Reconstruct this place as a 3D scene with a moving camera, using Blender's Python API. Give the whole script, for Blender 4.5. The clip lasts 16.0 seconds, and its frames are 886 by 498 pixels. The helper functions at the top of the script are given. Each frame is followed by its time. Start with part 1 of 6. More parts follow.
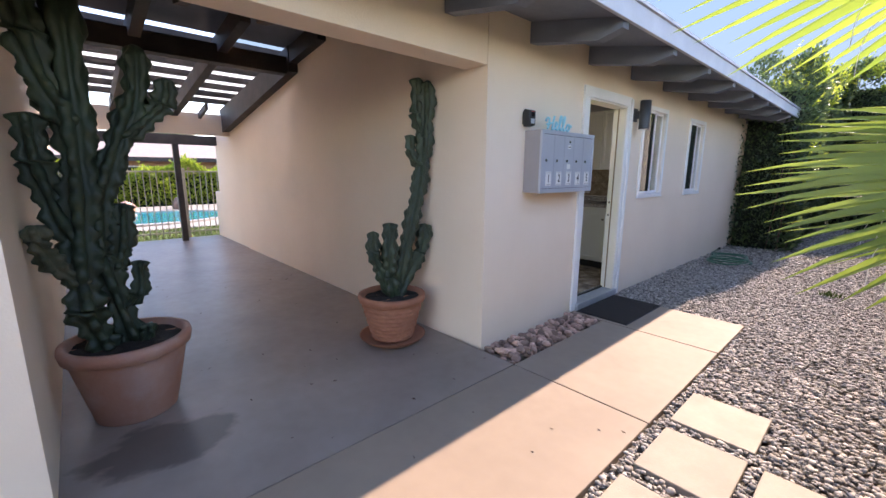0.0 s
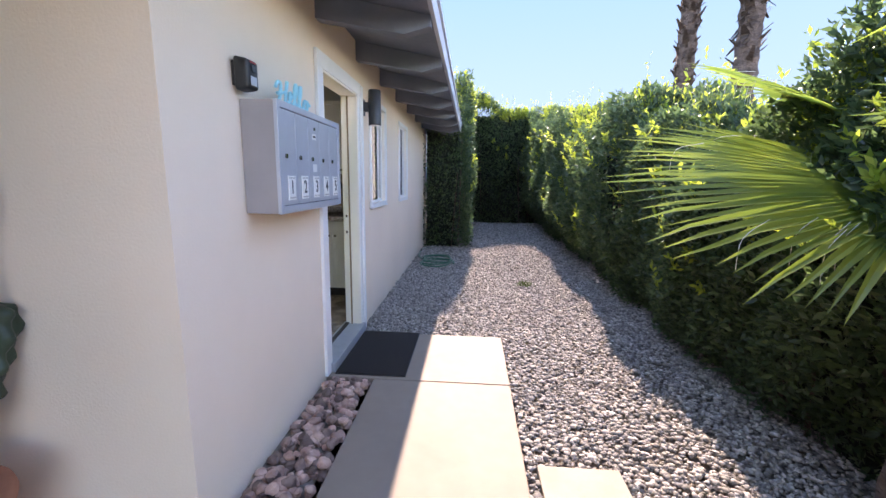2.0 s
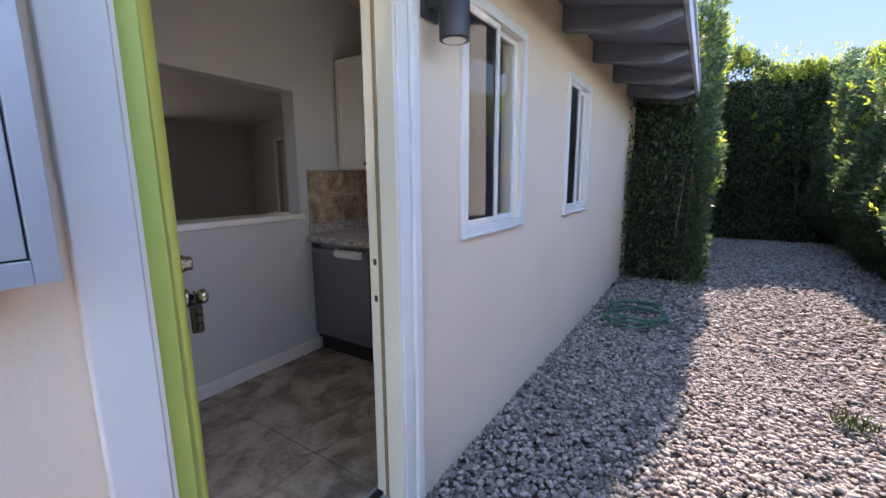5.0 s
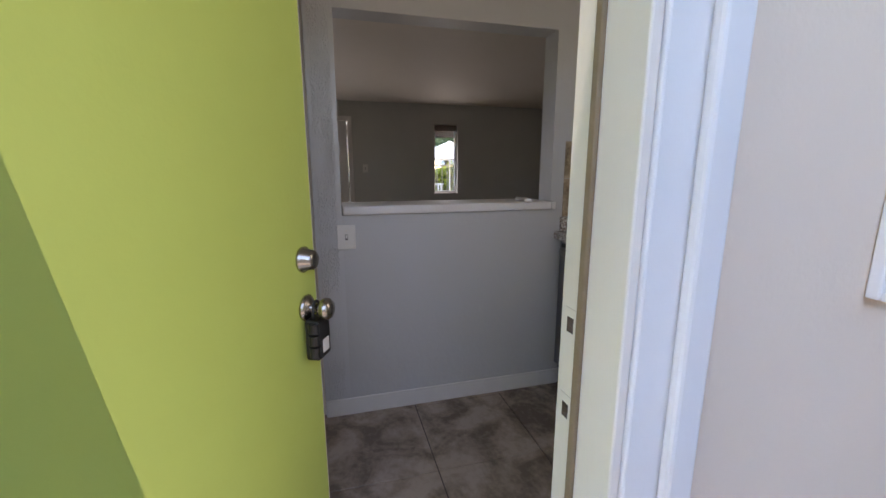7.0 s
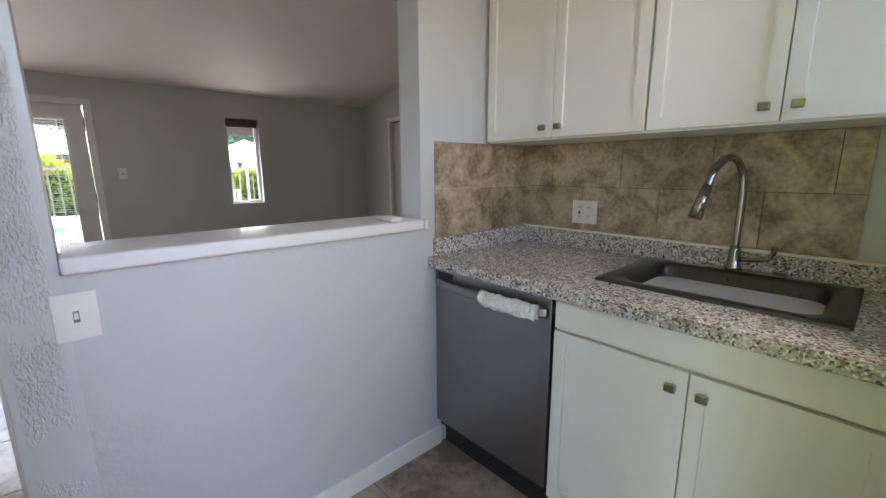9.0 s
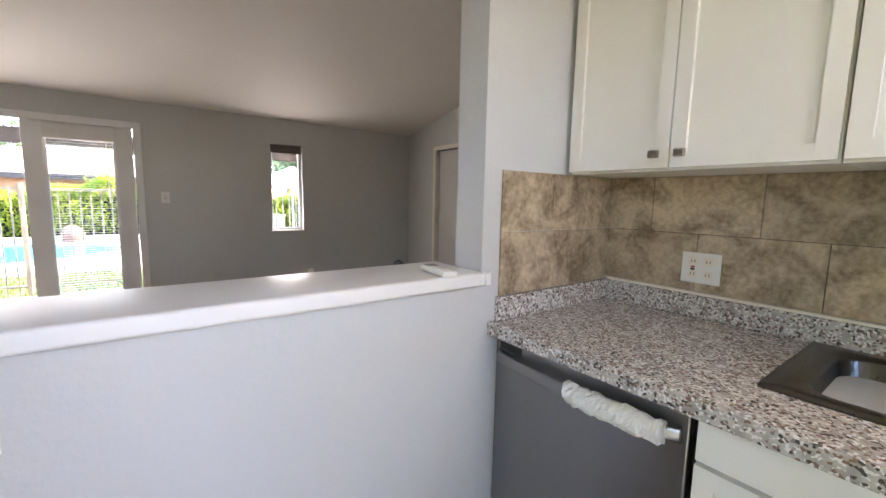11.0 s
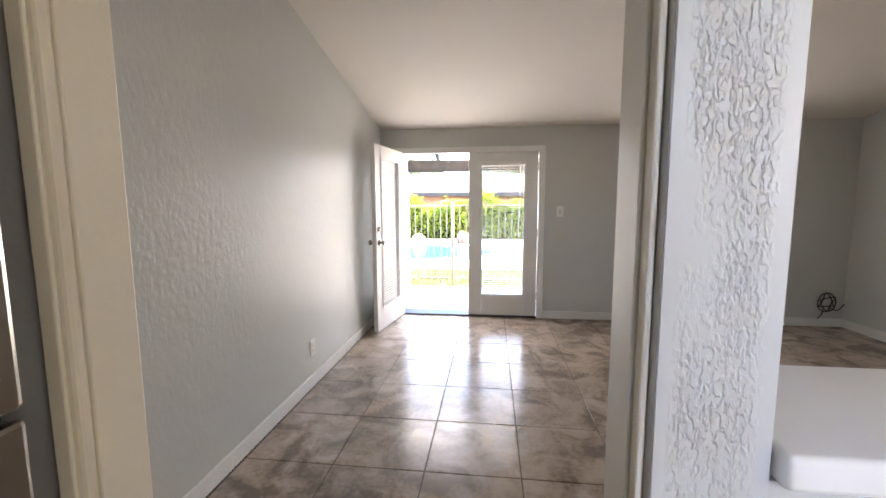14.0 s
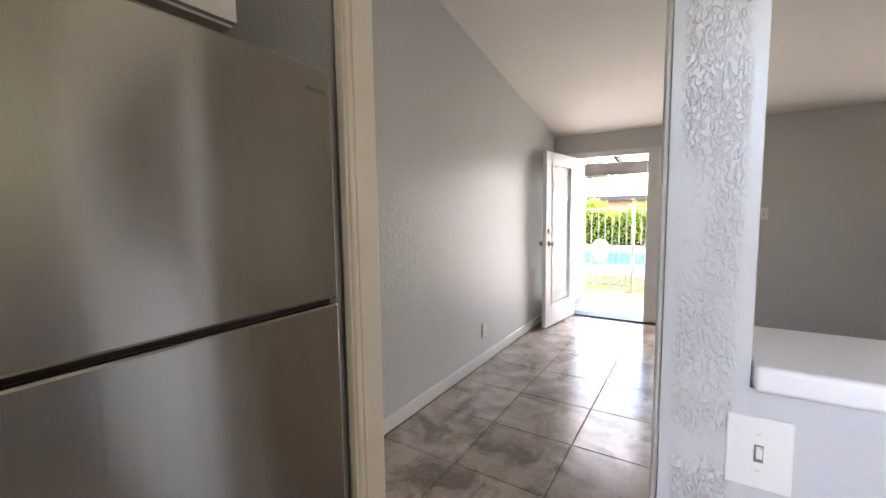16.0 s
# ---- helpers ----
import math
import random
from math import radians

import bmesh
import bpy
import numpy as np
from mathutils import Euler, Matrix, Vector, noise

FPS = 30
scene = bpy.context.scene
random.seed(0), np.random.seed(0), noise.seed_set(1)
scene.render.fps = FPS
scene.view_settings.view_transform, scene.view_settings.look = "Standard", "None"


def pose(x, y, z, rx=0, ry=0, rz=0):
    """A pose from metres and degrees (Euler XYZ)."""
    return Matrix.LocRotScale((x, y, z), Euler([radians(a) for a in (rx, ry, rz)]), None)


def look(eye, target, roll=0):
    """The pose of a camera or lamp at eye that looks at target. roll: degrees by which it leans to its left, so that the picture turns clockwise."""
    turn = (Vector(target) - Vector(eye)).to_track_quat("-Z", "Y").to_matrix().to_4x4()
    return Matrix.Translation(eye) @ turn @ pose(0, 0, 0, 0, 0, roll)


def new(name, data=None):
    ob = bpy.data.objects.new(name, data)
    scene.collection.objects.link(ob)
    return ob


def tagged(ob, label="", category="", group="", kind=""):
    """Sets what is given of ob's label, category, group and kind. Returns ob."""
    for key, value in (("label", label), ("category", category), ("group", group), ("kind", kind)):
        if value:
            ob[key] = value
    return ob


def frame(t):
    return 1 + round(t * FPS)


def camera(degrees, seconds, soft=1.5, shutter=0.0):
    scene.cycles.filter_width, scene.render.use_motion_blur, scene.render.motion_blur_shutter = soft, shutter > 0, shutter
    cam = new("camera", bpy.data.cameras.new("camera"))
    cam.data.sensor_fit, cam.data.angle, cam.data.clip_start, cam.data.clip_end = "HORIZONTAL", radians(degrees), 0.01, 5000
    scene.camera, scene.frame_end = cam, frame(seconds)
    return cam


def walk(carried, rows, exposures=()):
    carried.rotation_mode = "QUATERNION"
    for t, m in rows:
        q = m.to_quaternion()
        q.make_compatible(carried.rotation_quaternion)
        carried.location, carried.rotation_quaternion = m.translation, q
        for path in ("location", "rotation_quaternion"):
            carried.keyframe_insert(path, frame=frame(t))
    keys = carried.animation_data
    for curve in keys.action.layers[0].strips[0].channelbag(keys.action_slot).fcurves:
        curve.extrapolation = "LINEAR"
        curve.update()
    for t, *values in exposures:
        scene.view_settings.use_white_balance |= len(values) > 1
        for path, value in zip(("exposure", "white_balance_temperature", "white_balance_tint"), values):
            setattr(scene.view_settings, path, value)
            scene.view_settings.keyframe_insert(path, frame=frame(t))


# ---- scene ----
cam = camera(95.4, 16.0)
PATH = [
    (0, (2.05, -2.286, 1.403), (0.597, -0.965, 1.026), 0.3),
    (0.5, (1.704, -2.141, 1.38), (0.509, -0.579, 1.013), 0.5),
    (1, (1.353, -1.936, 1.392), (0.514, -0.158, 1.026), 0.5),
    (1.5, (1.139, -1.648, 1.385), (0.676, 0.266, 1.038), 0.6),
    (2, (1.008, -1.284, 1.402), (0.874, 0.682, 1.061), 0.9),
    (2.5, (0.927, -0.87, 1.405), (1.012, 1.102, 1.08), 1.3),
    (3, (0.97, -0.438, 1.418), (1.103, 1.533, 1.105), 1.0),
    (3.5, (0.945, -0.017, 1.406), (0.994, 1.957, 1.092), 1.2),
    (4, (0.944, 0.392, 1.379), (0.714, 2.352, 1.056), 0.4),
    (4.5, (0.925, 0.776, 1.4), (0.298, 2.643, 1.052), -0.6),
    (5, (0.934, 1.101, 1.378), (-0.134, 2.756, 1.033), -0.3),
    (5.2, (0.92, 1.229, 1.357), (-0.31, 2.768, 1.016), -0.4),
    (7.5, (0.219, 1.902, 1.302), (-1.69, 2.345, 0.903), -0.0),
    (8, (0.029, 1.855, 1.306), (-1.755, 2.665, 0.905), -0.4),
    (8.5, (-0.112, 1.882, 1.302), (-1.67, 3.07, 0.902), -0.4),
    (8.7, (-0.172, 1.914, 1.314), (-1.629, 3.225, 0.914), -0.5),
    (11, (-0.616, 2.178, 1.349), (-2.208, 3.365, 1.105), 1.2),
    (11.5, (-0.793, 2.128, 1.338), (-2.553, 3.054, 1.123), 1.3),
    (12, (-0.893, 2.087, 1.356), (-2.781, 2.715, 1.155), 1.1),
    (12.5, (-1.003, 2.014, 1.37), (-2.964, 2.357, 1.177), 0.7),
    (13, (-1.079, 1.883, 1.382), (-3.068, 1.966, 1.192), 0.4),
    (13.5, (-1.091, 1.704, 1.39), (-3.079, 1.617, 1.188), 0.1),
    (14, (-1.068, 1.607, 1.395), (-3.042, 1.37, 1.175), -0.2),
    (14.5, (-1.03, 1.617, 1.383), (-2.979, 1.221, 1.169), -0.3),
    (15, (-0.971, 1.703, 1.376), (-2.874, 1.125, 1.165), -0.4),
    (15.5, (-0.878, 1.775, 1.371), (-2.713, 1.003, 1.174), -0.4),
    (16, (-0.743, 1.836, 1.374), (-2.427, 0.771, 1.189), -0.8),
]
EXPOSURES = [(0.0, 2.6, 7600, 26), (1.0, 2.95, 7400, 27), (2.0, 2.88, 7250, 27), (3.0, 2.88, 7050, 26), (4.0, 2.85, 7000, 25), (5.0, 2.8, 7200, 26), (7.5, 3.3, 7800, 23), (8.0, 3.6, 7500, 20),
             (8.5, 4.05, 7100, 20), (10.8, 4.85, 7500, 22), (12.5, 4.95, 7700, 22), (14.5, 5.05, 7600, 21), (16.0, 5.0, 7500, 21)]
walk(cam, [(t, look(eye, target, roll)) for t, eye, target, roll in PATH], EXPOSURES)

# ---- world and sun ----
TO_SUN = Vector((0.035, 1.25, 1.0)).normalized()
world = bpy.data.worlds.new("sky")
world.use_nodes = True
scene.world = world
sky = world.node_tree.nodes.new("ShaderNodeTexSky")
sky.sky_type, sky.sun_disc = "NISHITA", False
sky.dust_density, sky.air_density, sky.ozone_density = 0.0, 1.0, 3.0
sky.sun_elevation = math.asin(TO_SUN.z)
sky.sun_rotation = math.atan2(TO_SUN.x, TO_SUN.y)
world.node_tree.links.new(sky.outputs[0], world.node_tree.nodes["Background"].inputs[0])
world.node_tree.nodes["Background"].inputs[1].default_value = 0.15
sun = new("sun", bpy.data.lights.new("sun", "SUN"))
sun.data.energy, sun.data.angle, sun.data.color = 1.95, radians(0.5), (1.0, 0.93, 0.82)
sun.matrix_world = look(TO_SUN * 20, (0, 0, 0))


def opening_lamp(name, eye, target, w, h, power, color=(0.93, 0.96, 1.0)):
    """Sky light that comes in through a door or window opening."""
    ob = new(name, bpy.data.lights.new(name, "AREA"))
    ob.data.shape, ob.data.size, ob.data.size_y, ob.data.energy, ob.data.color = "RECTANGLE", w, h, power, color
    ob.matrix_world = look(eye, target)
    return ob


INDOORS = Vector((-0.136, 0.141, 0.0))   # where the rooms' own origin lies from the front corner of the house
opening_lamp("front_door_light", (-0.15, 1.86, 1.1), (-2.0, 1.9, 1.4), 0.7, 1.9, 0.24)
opening_lamp("patio_door_light", (-5.89, 0.94, 1.05), (-2.0, 1.1, 1.1), 0.72, 1.8, 0.62)
opening_lamp("patio_glass_light", (-5.78, 1.73, 1.1), (-2.0, 1.8, 1.2), 0.5, 1.5, 0.35)
opening_lamp("kitchen_window_light", (-0.14, 3.055, 1.64), (-1.7, 1.0, 1.6), 0.55, 0.9, 0.38, (1.0, 0.97, 0.91))
opening_lamp("slot_window_light", (-5.84, 3.63, 1.45), (-2.0, 3.4, 1.2), 0.3, 0.9, 0.35)

# ---- materials ----
MATS = {}


def material(name, base, other=None, scale=6.0, rough=0.6, bump=0.0, bump_scale=40.0, metal=0.0, stretch=(1, 1, 1),
             per_piece=0.0, fine=0.35, island=False, spec=0.5, contrast=(0.3, 0.7), bump_dist=0.01, world=False, warp=0.0):
    """Two-scale procedural surface: broad stains, fine grain, relief, and a shift from piece to piece."""
    m = bpy.data.materials.new(name)
    m.use_nodes = True
    nt = m.node_tree
    N, L = nt.nodes, nt.links
    b = N["Principled BSDF"]
    co = N.new("ShaderNodeTexCoord")
    mp = N.new("ShaderNodeMapping")
    mp.inputs["Scale"].default_value = stretch
    L.new(N.new("ShaderNodeNewGeometry").outputs["Position"] if world else co.outputs["Object"], mp.inputs[0])
    n1 = N.new("ShaderNodeTexNoise")
    n1.inputs["Scale"].default_value, n1.inputs["Detail"].default_value = scale, 6
    n1.inputs["Distortion"].default_value = warp
    n2 = N.new("ShaderNodeTexNoise")
    n2.inputs["Scale"].default_value, n2.inputs["Detail"].default_value = scale * 9, 3
    L.new(mp.outputs[0], n1.inputs["Vector"])
    L.new(mp.outputs[0], n2.inputs["Vector"])
    ramp = N.new("ShaderNodeMapRange")
    ramp.inputs[1].default_value, ramp.inputs[2].default_value = contrast
    L.new(n1.outputs[0], ramp.inputs[0])
    add = N.new("ShaderNodeMath")
    add.operation = "MULTIPLY_ADD"
    add.inputs[1].default_value = fine
    L.new(n2.outputs[0], add.inputs[0])
    L.new(ramp.outputs[0], add.inputs[2])
    sub = N.new("ShaderNodeMath")
    sub.operation, sub.use_clamp = "SUBTRACT", True
    sub.inputs[1].default_value = fine * 0.5
    L.new(add.outputs[0], sub.inputs[0])
    mix = N.new("ShaderNodeMix")
    mix.data_type = "RGBA"
    other = other or tuple(c * 0.86 for c in base)
    mix.inputs["A"].default_value, mix.inputs["B"].default_value = (*base, 1), (*other, 1)
    L.new(sub.outputs[0], mix.inputs["Factor"])
    colour = mix.outputs["Result"]
    if per_piece:
        hsv = N.new("ShaderNodeHueSaturation")
        rnd = N.new("ShaderNodeMapRange")
        rnd.inputs[3].default_value, rnd.inputs[4].default_value = 1 - per_piece, 1 + per_piece
        src = N.new("ShaderNodeNewGeometry").outputs["Random Per Island"] if island else N.new("ShaderNodeObjectInfo").outputs["Random"]
        L.new(src, rnd.inputs[0])
        L.new(rnd.outputs[0], hsv.inputs["Value"])
        L.new(colour, hsv.inputs["Color"])
        colour = hsv.outputs[0]
    L.new(colour, b.inputs["Base Color"])
    b.inputs["Metallic"].default_value = metal
    b.inputs["Specular IOR Level"].default_value = spec
    rr = N.new("ShaderNodeMapRange")
    rr.inputs[3].default_value, rr.inputs[4].default_value = max(0.02, rough - 0.07), min(1, rough + 0.07)
    L.new(n2.outputs[0], rr.inputs[0])
    L.new(rr.outputs[0], b.inputs["Roughness"])
    if bump:
        n3 = N.new("ShaderNodeTexNoise")
        n3.inputs["Scale"].default_value, n3.inputs["Detail"].default_value = bump_scale, 4
        L.new(mp.outputs[0], n3.inputs["Vector"])
        bp = N.new("ShaderNodeBump")
        bp.inputs["Strength"].default_value, bp.inputs["Distance"].default_value = bump, bump_dist
        L.new(n3.outputs[0], bp.inputs["Height"])
        L.new(bp.outputs[0], b.inputs["Normal"])
    MATS[name] = m
    return m


stucco = material("stucco_cream", (0.84, 0.695, 0.55), (0.79, 0.65, 0.51), 1.2, 0.85, 0.25, 90, bump_dist=0.006)
white_trim = material("white_trim_paint", (0.80, 0.79, 0.77), (0.74, 0.73, 0.71), 3, 0.45, 0.05, 60)
trim_cream = material("cream_jamb_paint", (0.83, 0.77, 0.68), (0.80, 0.735, 0.64), 3, 0.5, 0.05, 60)
grey_paint = material("grey_wall_paint", (0.57, 0.58, 0.585), (0.545, 0.555, 0.56), 1.5, 0.42, 0.45, 45, bump_dist=0.004)
grey_room = material("grey_room_paint", (0.57, 0.575, 0.55), (0.54, 0.545, 0.52), 1.2, 0.4, 0.4, 42, bump_dist=0.005, stretch=(1, 1, 0.6))
ceiling_paint = material("ceiling_paint", (0.78, 0.73, 0.665), (0.75, 0.70, 0.635), 1.0, 0.7, 0.2, 70, bump_dist=0.004)
concrete = material("tan_concrete", (0.295, 0.222, 0.165), (0.238, 0.178, 0.132), 1.3, 0.7, 0.15, 120, per_piece=0.03, bump_dist=0.003, world=True, fine=0.5)
porch_concrete = material("sealed_porch_concrete", (0.30, 0.24, 0.205), (0.20, 0.158, 0.134), 1.1, 0.40, 0.08, 60, bump_dist=0.003, fine=0.5, world=True)


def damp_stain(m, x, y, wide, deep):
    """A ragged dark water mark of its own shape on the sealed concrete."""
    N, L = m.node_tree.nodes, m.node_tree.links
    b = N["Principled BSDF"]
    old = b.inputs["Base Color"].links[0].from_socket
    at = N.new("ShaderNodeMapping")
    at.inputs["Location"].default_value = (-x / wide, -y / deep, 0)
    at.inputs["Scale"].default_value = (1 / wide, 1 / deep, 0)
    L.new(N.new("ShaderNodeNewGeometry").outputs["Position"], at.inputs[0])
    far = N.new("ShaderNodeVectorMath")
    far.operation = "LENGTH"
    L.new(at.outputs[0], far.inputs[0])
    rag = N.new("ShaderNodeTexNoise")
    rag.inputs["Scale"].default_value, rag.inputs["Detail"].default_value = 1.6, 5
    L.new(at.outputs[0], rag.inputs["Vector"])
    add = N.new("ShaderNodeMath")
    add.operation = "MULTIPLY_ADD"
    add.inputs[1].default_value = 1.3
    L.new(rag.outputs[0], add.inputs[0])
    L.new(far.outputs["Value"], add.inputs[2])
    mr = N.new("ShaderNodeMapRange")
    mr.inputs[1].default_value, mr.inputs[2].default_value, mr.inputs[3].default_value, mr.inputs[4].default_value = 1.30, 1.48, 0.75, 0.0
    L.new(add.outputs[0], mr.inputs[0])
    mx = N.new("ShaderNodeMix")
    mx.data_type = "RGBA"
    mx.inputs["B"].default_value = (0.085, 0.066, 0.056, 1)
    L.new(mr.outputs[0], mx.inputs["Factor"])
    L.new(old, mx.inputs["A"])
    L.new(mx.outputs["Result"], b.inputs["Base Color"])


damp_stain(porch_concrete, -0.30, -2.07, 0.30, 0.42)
paver_mat = material("paver_stone", (0.36, 0.30, 0.235), (0.30, 0.25, 0.195), 5, 0.8, 0.3, 140, per_piece=0.06, bump_dist=0.003)
dirt = material("gravel_dirt", (0.20, 0.165, 0.135), (0.12, 0.10, 0.082), 9, 0.95, 0.7, 90)
pebble = material("grey_pebble", (0.43, 0.375, 0.325), (0.205, 0.18, 0.162), 30, 0.8, 0.2, 200, per_piece=0.55, island=True)
rock_mat = material("river_rock", (0.50, 0.325, 0.25), (0.25, 0.135, 0.105), 14, 0.75, 0.3, 80, per_piece=0.65, world=True)
dark_wood = material("dark_brown_beam", (0.055, 0.042, 0.036), (0.03, 0.024, 0.021), 5, 0.7, 0.3, 30, stretch=(1, 1, 1))
eave_paint = material("grey_blue_eave_paint", (0.17, 0.19, 0.23), (0.13, 0.145, 0.18), 3, 0.7, 0.2, 40)
fascia_paint = material("pale_fascia_paint", (0.55, 0.57, 0.62), (0.48, 0.50, 0.55), 4, 0.6, 0.1, 40)
roofing = material("roof_gravel", (0.42, 0.38, 0.34), (0.33, 0.30, 0.27), 12, 0.95, 0.5, 120)
tile_mat = material("stone_floor_tile", (0.41, 0.335, 0.275), (0.18, 0.14, 0.11), 4.6, 0.2, 0.03, 25, spec=0.24, per_piece=0.08, fine=1.1, contrast=(0.38, 0.64), world=True, warp=0.9)
grout = material("dark_grout", (0.09, 0.075, 0.065), (0.06, 0.05, 0.045), 20, 0.9)
splash_tile = material("travertine_splash_tile", (0.56, 0.445, 0.315), (0.19, 0.135, 0.085), 7, 0.33, 0.2, 60, per_piece=0.12, fine=1.3, contrast=(0.32, 0.70), world=True, warp=1.2)
sink_steel = material("sink_steel", (0.13, 0.125, 0.118), (0.105, 0.10, 0.095), 8, 0.3, metal=1.0)
cabinet_white = material("white_cabinet_paint", (0.80, 0.78, 0.74), (0.77, 0.75, 0.71), 2, 0.35, 0.02, 80)
ledge_white = material("white_ledge_gloss", (0.81, 0.80, 0.79), (0.805, 0.795, 0.785), 1.0, 0.38, fine=0.1)
steel = material("brushed_steel", (0.54, 0.505, 0.45), (0.48, 0.445, 0.40), 3, 0.22, 0.012, 60, metal=1.0, stretch=(1, 1, 0.04))
steel_dw = material("dishwasher_steel", (0.30, 0.30, 0.31), (0.26, 0.26, 0.27), 3, 0.33, 0.04, 60, metal=1.0, stretch=(1, 1, 0.04))
def brushed(m, amount):
    """Fine horizontal brushing that draws reflections out upright."""
    N, L = m.node_tree.nodes, m.node_tree.links
    tg = N.new("ShaderNodeTangent")
    tg.direction_type, tg.axis = "RADIAL", "Z"
    L.new(tg.outputs[0], N["Principled BSDF"].inputs["Tangent"])
    N["Principled BSDF"].inputs["Anisotropic"].default_value, N["Principled BSDF"].inputs["Anisotropic Rotation"].default_value = amount, 0.25


brushed(steel, 0.85)
brushed(steel_dw, 0.6)
nickel = material("satin_nickel", (0.40, 0.375, 0.345), (0.35, 0.33, 0.305), 20, 0.25, metal=1.0)
black_plastic = material("black_plastic", (0.012, 0.012, 0.013), (0.02, 0.02, 0.02), 20, 0.45)
black_metal = material("weathered_fence_metal", (0.40, 0.365, 0.29), (0.32, 0.29, 0.23), 12, 0.5)
door_green = material("lime_door_paint", (0.56, 0.67, 0.155), (0.53, 0.635, 0.145), 1.5, 0.5, 0.06, 70)
white_plastic = material("white_plastic", (0.80, 0.79, 0.76), (0.78, 0.77, 0.74), 8, 0.4)
box_metal = material("mailbox_grey_metal", (0.47, 0.49, 0.535), (0.43, 0.45, 0.49), 4, 0.4, 0.03, 90, metal=0.25)
box_side = material("mailbox_side_paint", (0.33, 0.30, 0.30), (0.29, 0.265, 0.265), 4, 0.55, 0.03, 90)
turquoise = material("turquoise_paint", (0.30, 0.66, 0.72), (0.26, 0.61, 0.68), 8, 0.5)
ink = material("black_ink", (0.01, 0.01, 0.01), (0.015, 0.015, 0.015), 10, 0.6)
terracotta = material("terracotta", (0.42, 0.175, 0.10), (0.33, 0.13, 0.075), 7, 0.8, 0.25, 60)
terracotta_pale = material("limed_terracotta", (0.47, 0.235, 0.165), (0.50, 0.32, 0.26), 5, 0.85, 0.25, 50, contrast=(0.42, 0.72))
soil = material("potting_soil", (0.03, 0.022, 0.017), (0.015, 0.012, 0.01), 30, 0.95, 0.8, 70)
mat_fibre = material("brown_doormat", (0.024, 0.016, 0.014), (0.016, 0.011, 0.010), 40, 0.95, 0.8, 300)
hose_green = material("green_rubber", (0.05, 0.17, 0.10), (0.04, 0.13, 0.08), 10, 0.5)
bark = material("palm_bark", (0.17, 0.115, 0.085), (0.08, 0.055, 0.042), 6, 0.95, 0.9, 25, stretch=(1, 1, 2.5), bump_dist=0.04)
sill_metal = material("threshold_metal", (0.42, 0.43, 0.44), (0.36, 0.37, 0.38), 9, 0.45, 0.1, 60, metal=0.3)
# Walls of unlit rooms: their dimness is put into this dark colour.
unlit_wall = material("unlit_room_shade", (0.10, 0.10, 0.10), (0.08, 0.08, 0.08), 3, 0.8)
plastic_wrap = material("white_wrap_film", (0.78, 0.78, 0.76), (0.70, 0.70, 0.68), 40, 0.3, 0.5, 120)
grass_mat = material("lawn_green", (0.07, 0.115, 0.022), (0.115, 0.15, 0.032), 3, 0.9, per_piece=0.3, island=True)
deck_mat = material("pool_deck", (0.34, 0.305, 0.27), (0.30, 0.27, 0.235), 2, 0.8, 0.1, 60)
roof_tile = material("pale_roof", (0.34, 0.275, 0.25), (0.29, 0.235, 0.21), 5, 0.9, 0.3, 20)
house_tan = material("neighbour_stucco", (0.42, 0.25, 0.16), (0.38, 0.22, 0.14), 2, 0.9)
mountain_mat = material("hazy_mountain", (0.30, 0.36, 0.46), (0.27, 0.33, 0.43), 0.01, 1.0)
canvas = material("white_canvas", (0.78, 0.76, 0.70), (0.72, 0.70, 0.64), 4, 0.9)
closet_white = material("closet_door_white", (0.60, 0.58, 0.54), (0.57, 0.55, 0.51), 2, 0.5)


def granite():
    m = material("speckled_granite", (0.52, 0.49, 0.46), (0.34, 0.31, 0.29), 26, 0.16, fine=0.25, contrast=(0.40, 0.62))
    N, L = m.node_tree.nodes, m.node_tree.links
    b = N["Principled BSDF"]
    old = b.inputs["Base Color"].links[0].from_socket
    co = N.new("ShaderNodeTexCoord")
    v = N.new("ShaderNodeTexVoronoi")
    v.inputs["Scale"].default_value = 185
    L.new(co.outputs["Object"], v.inputs["Vector"])
    sep = N.new("ShaderNodeSeparateColor")
    L.new(v.outputs["Color"], sep.inputs[0])
    for k, (lo, hi, c) in enumerate(((0.84, 0.87, (0.09, 0.085, 0.085)), (0.74, 0.78, (0.74, 0.72, 0.70)), (0.86, 0.9, (0.25, 0.16, 0.13)))):
        mr = N.new("ShaderNodeMapRange")
        mr.inputs[1].default_value, mr.inputs[2].default_value = lo, hi
        L.new(sep.outputs[k], mr.inputs[0])
        mx = N.new("ShaderNodeMix")
        mx.data_type = "RGBA"
        mx.inputs["B"].default_value = (*c, 1)
        L.new(mr.outputs[0], mx.inputs["Factor"])
        L.new(old, mx.inputs["A"])
        old = mx.outputs["Result"]
    L.new(old, b.inputs["Base Color"])
    return m


granite_mat = granite()


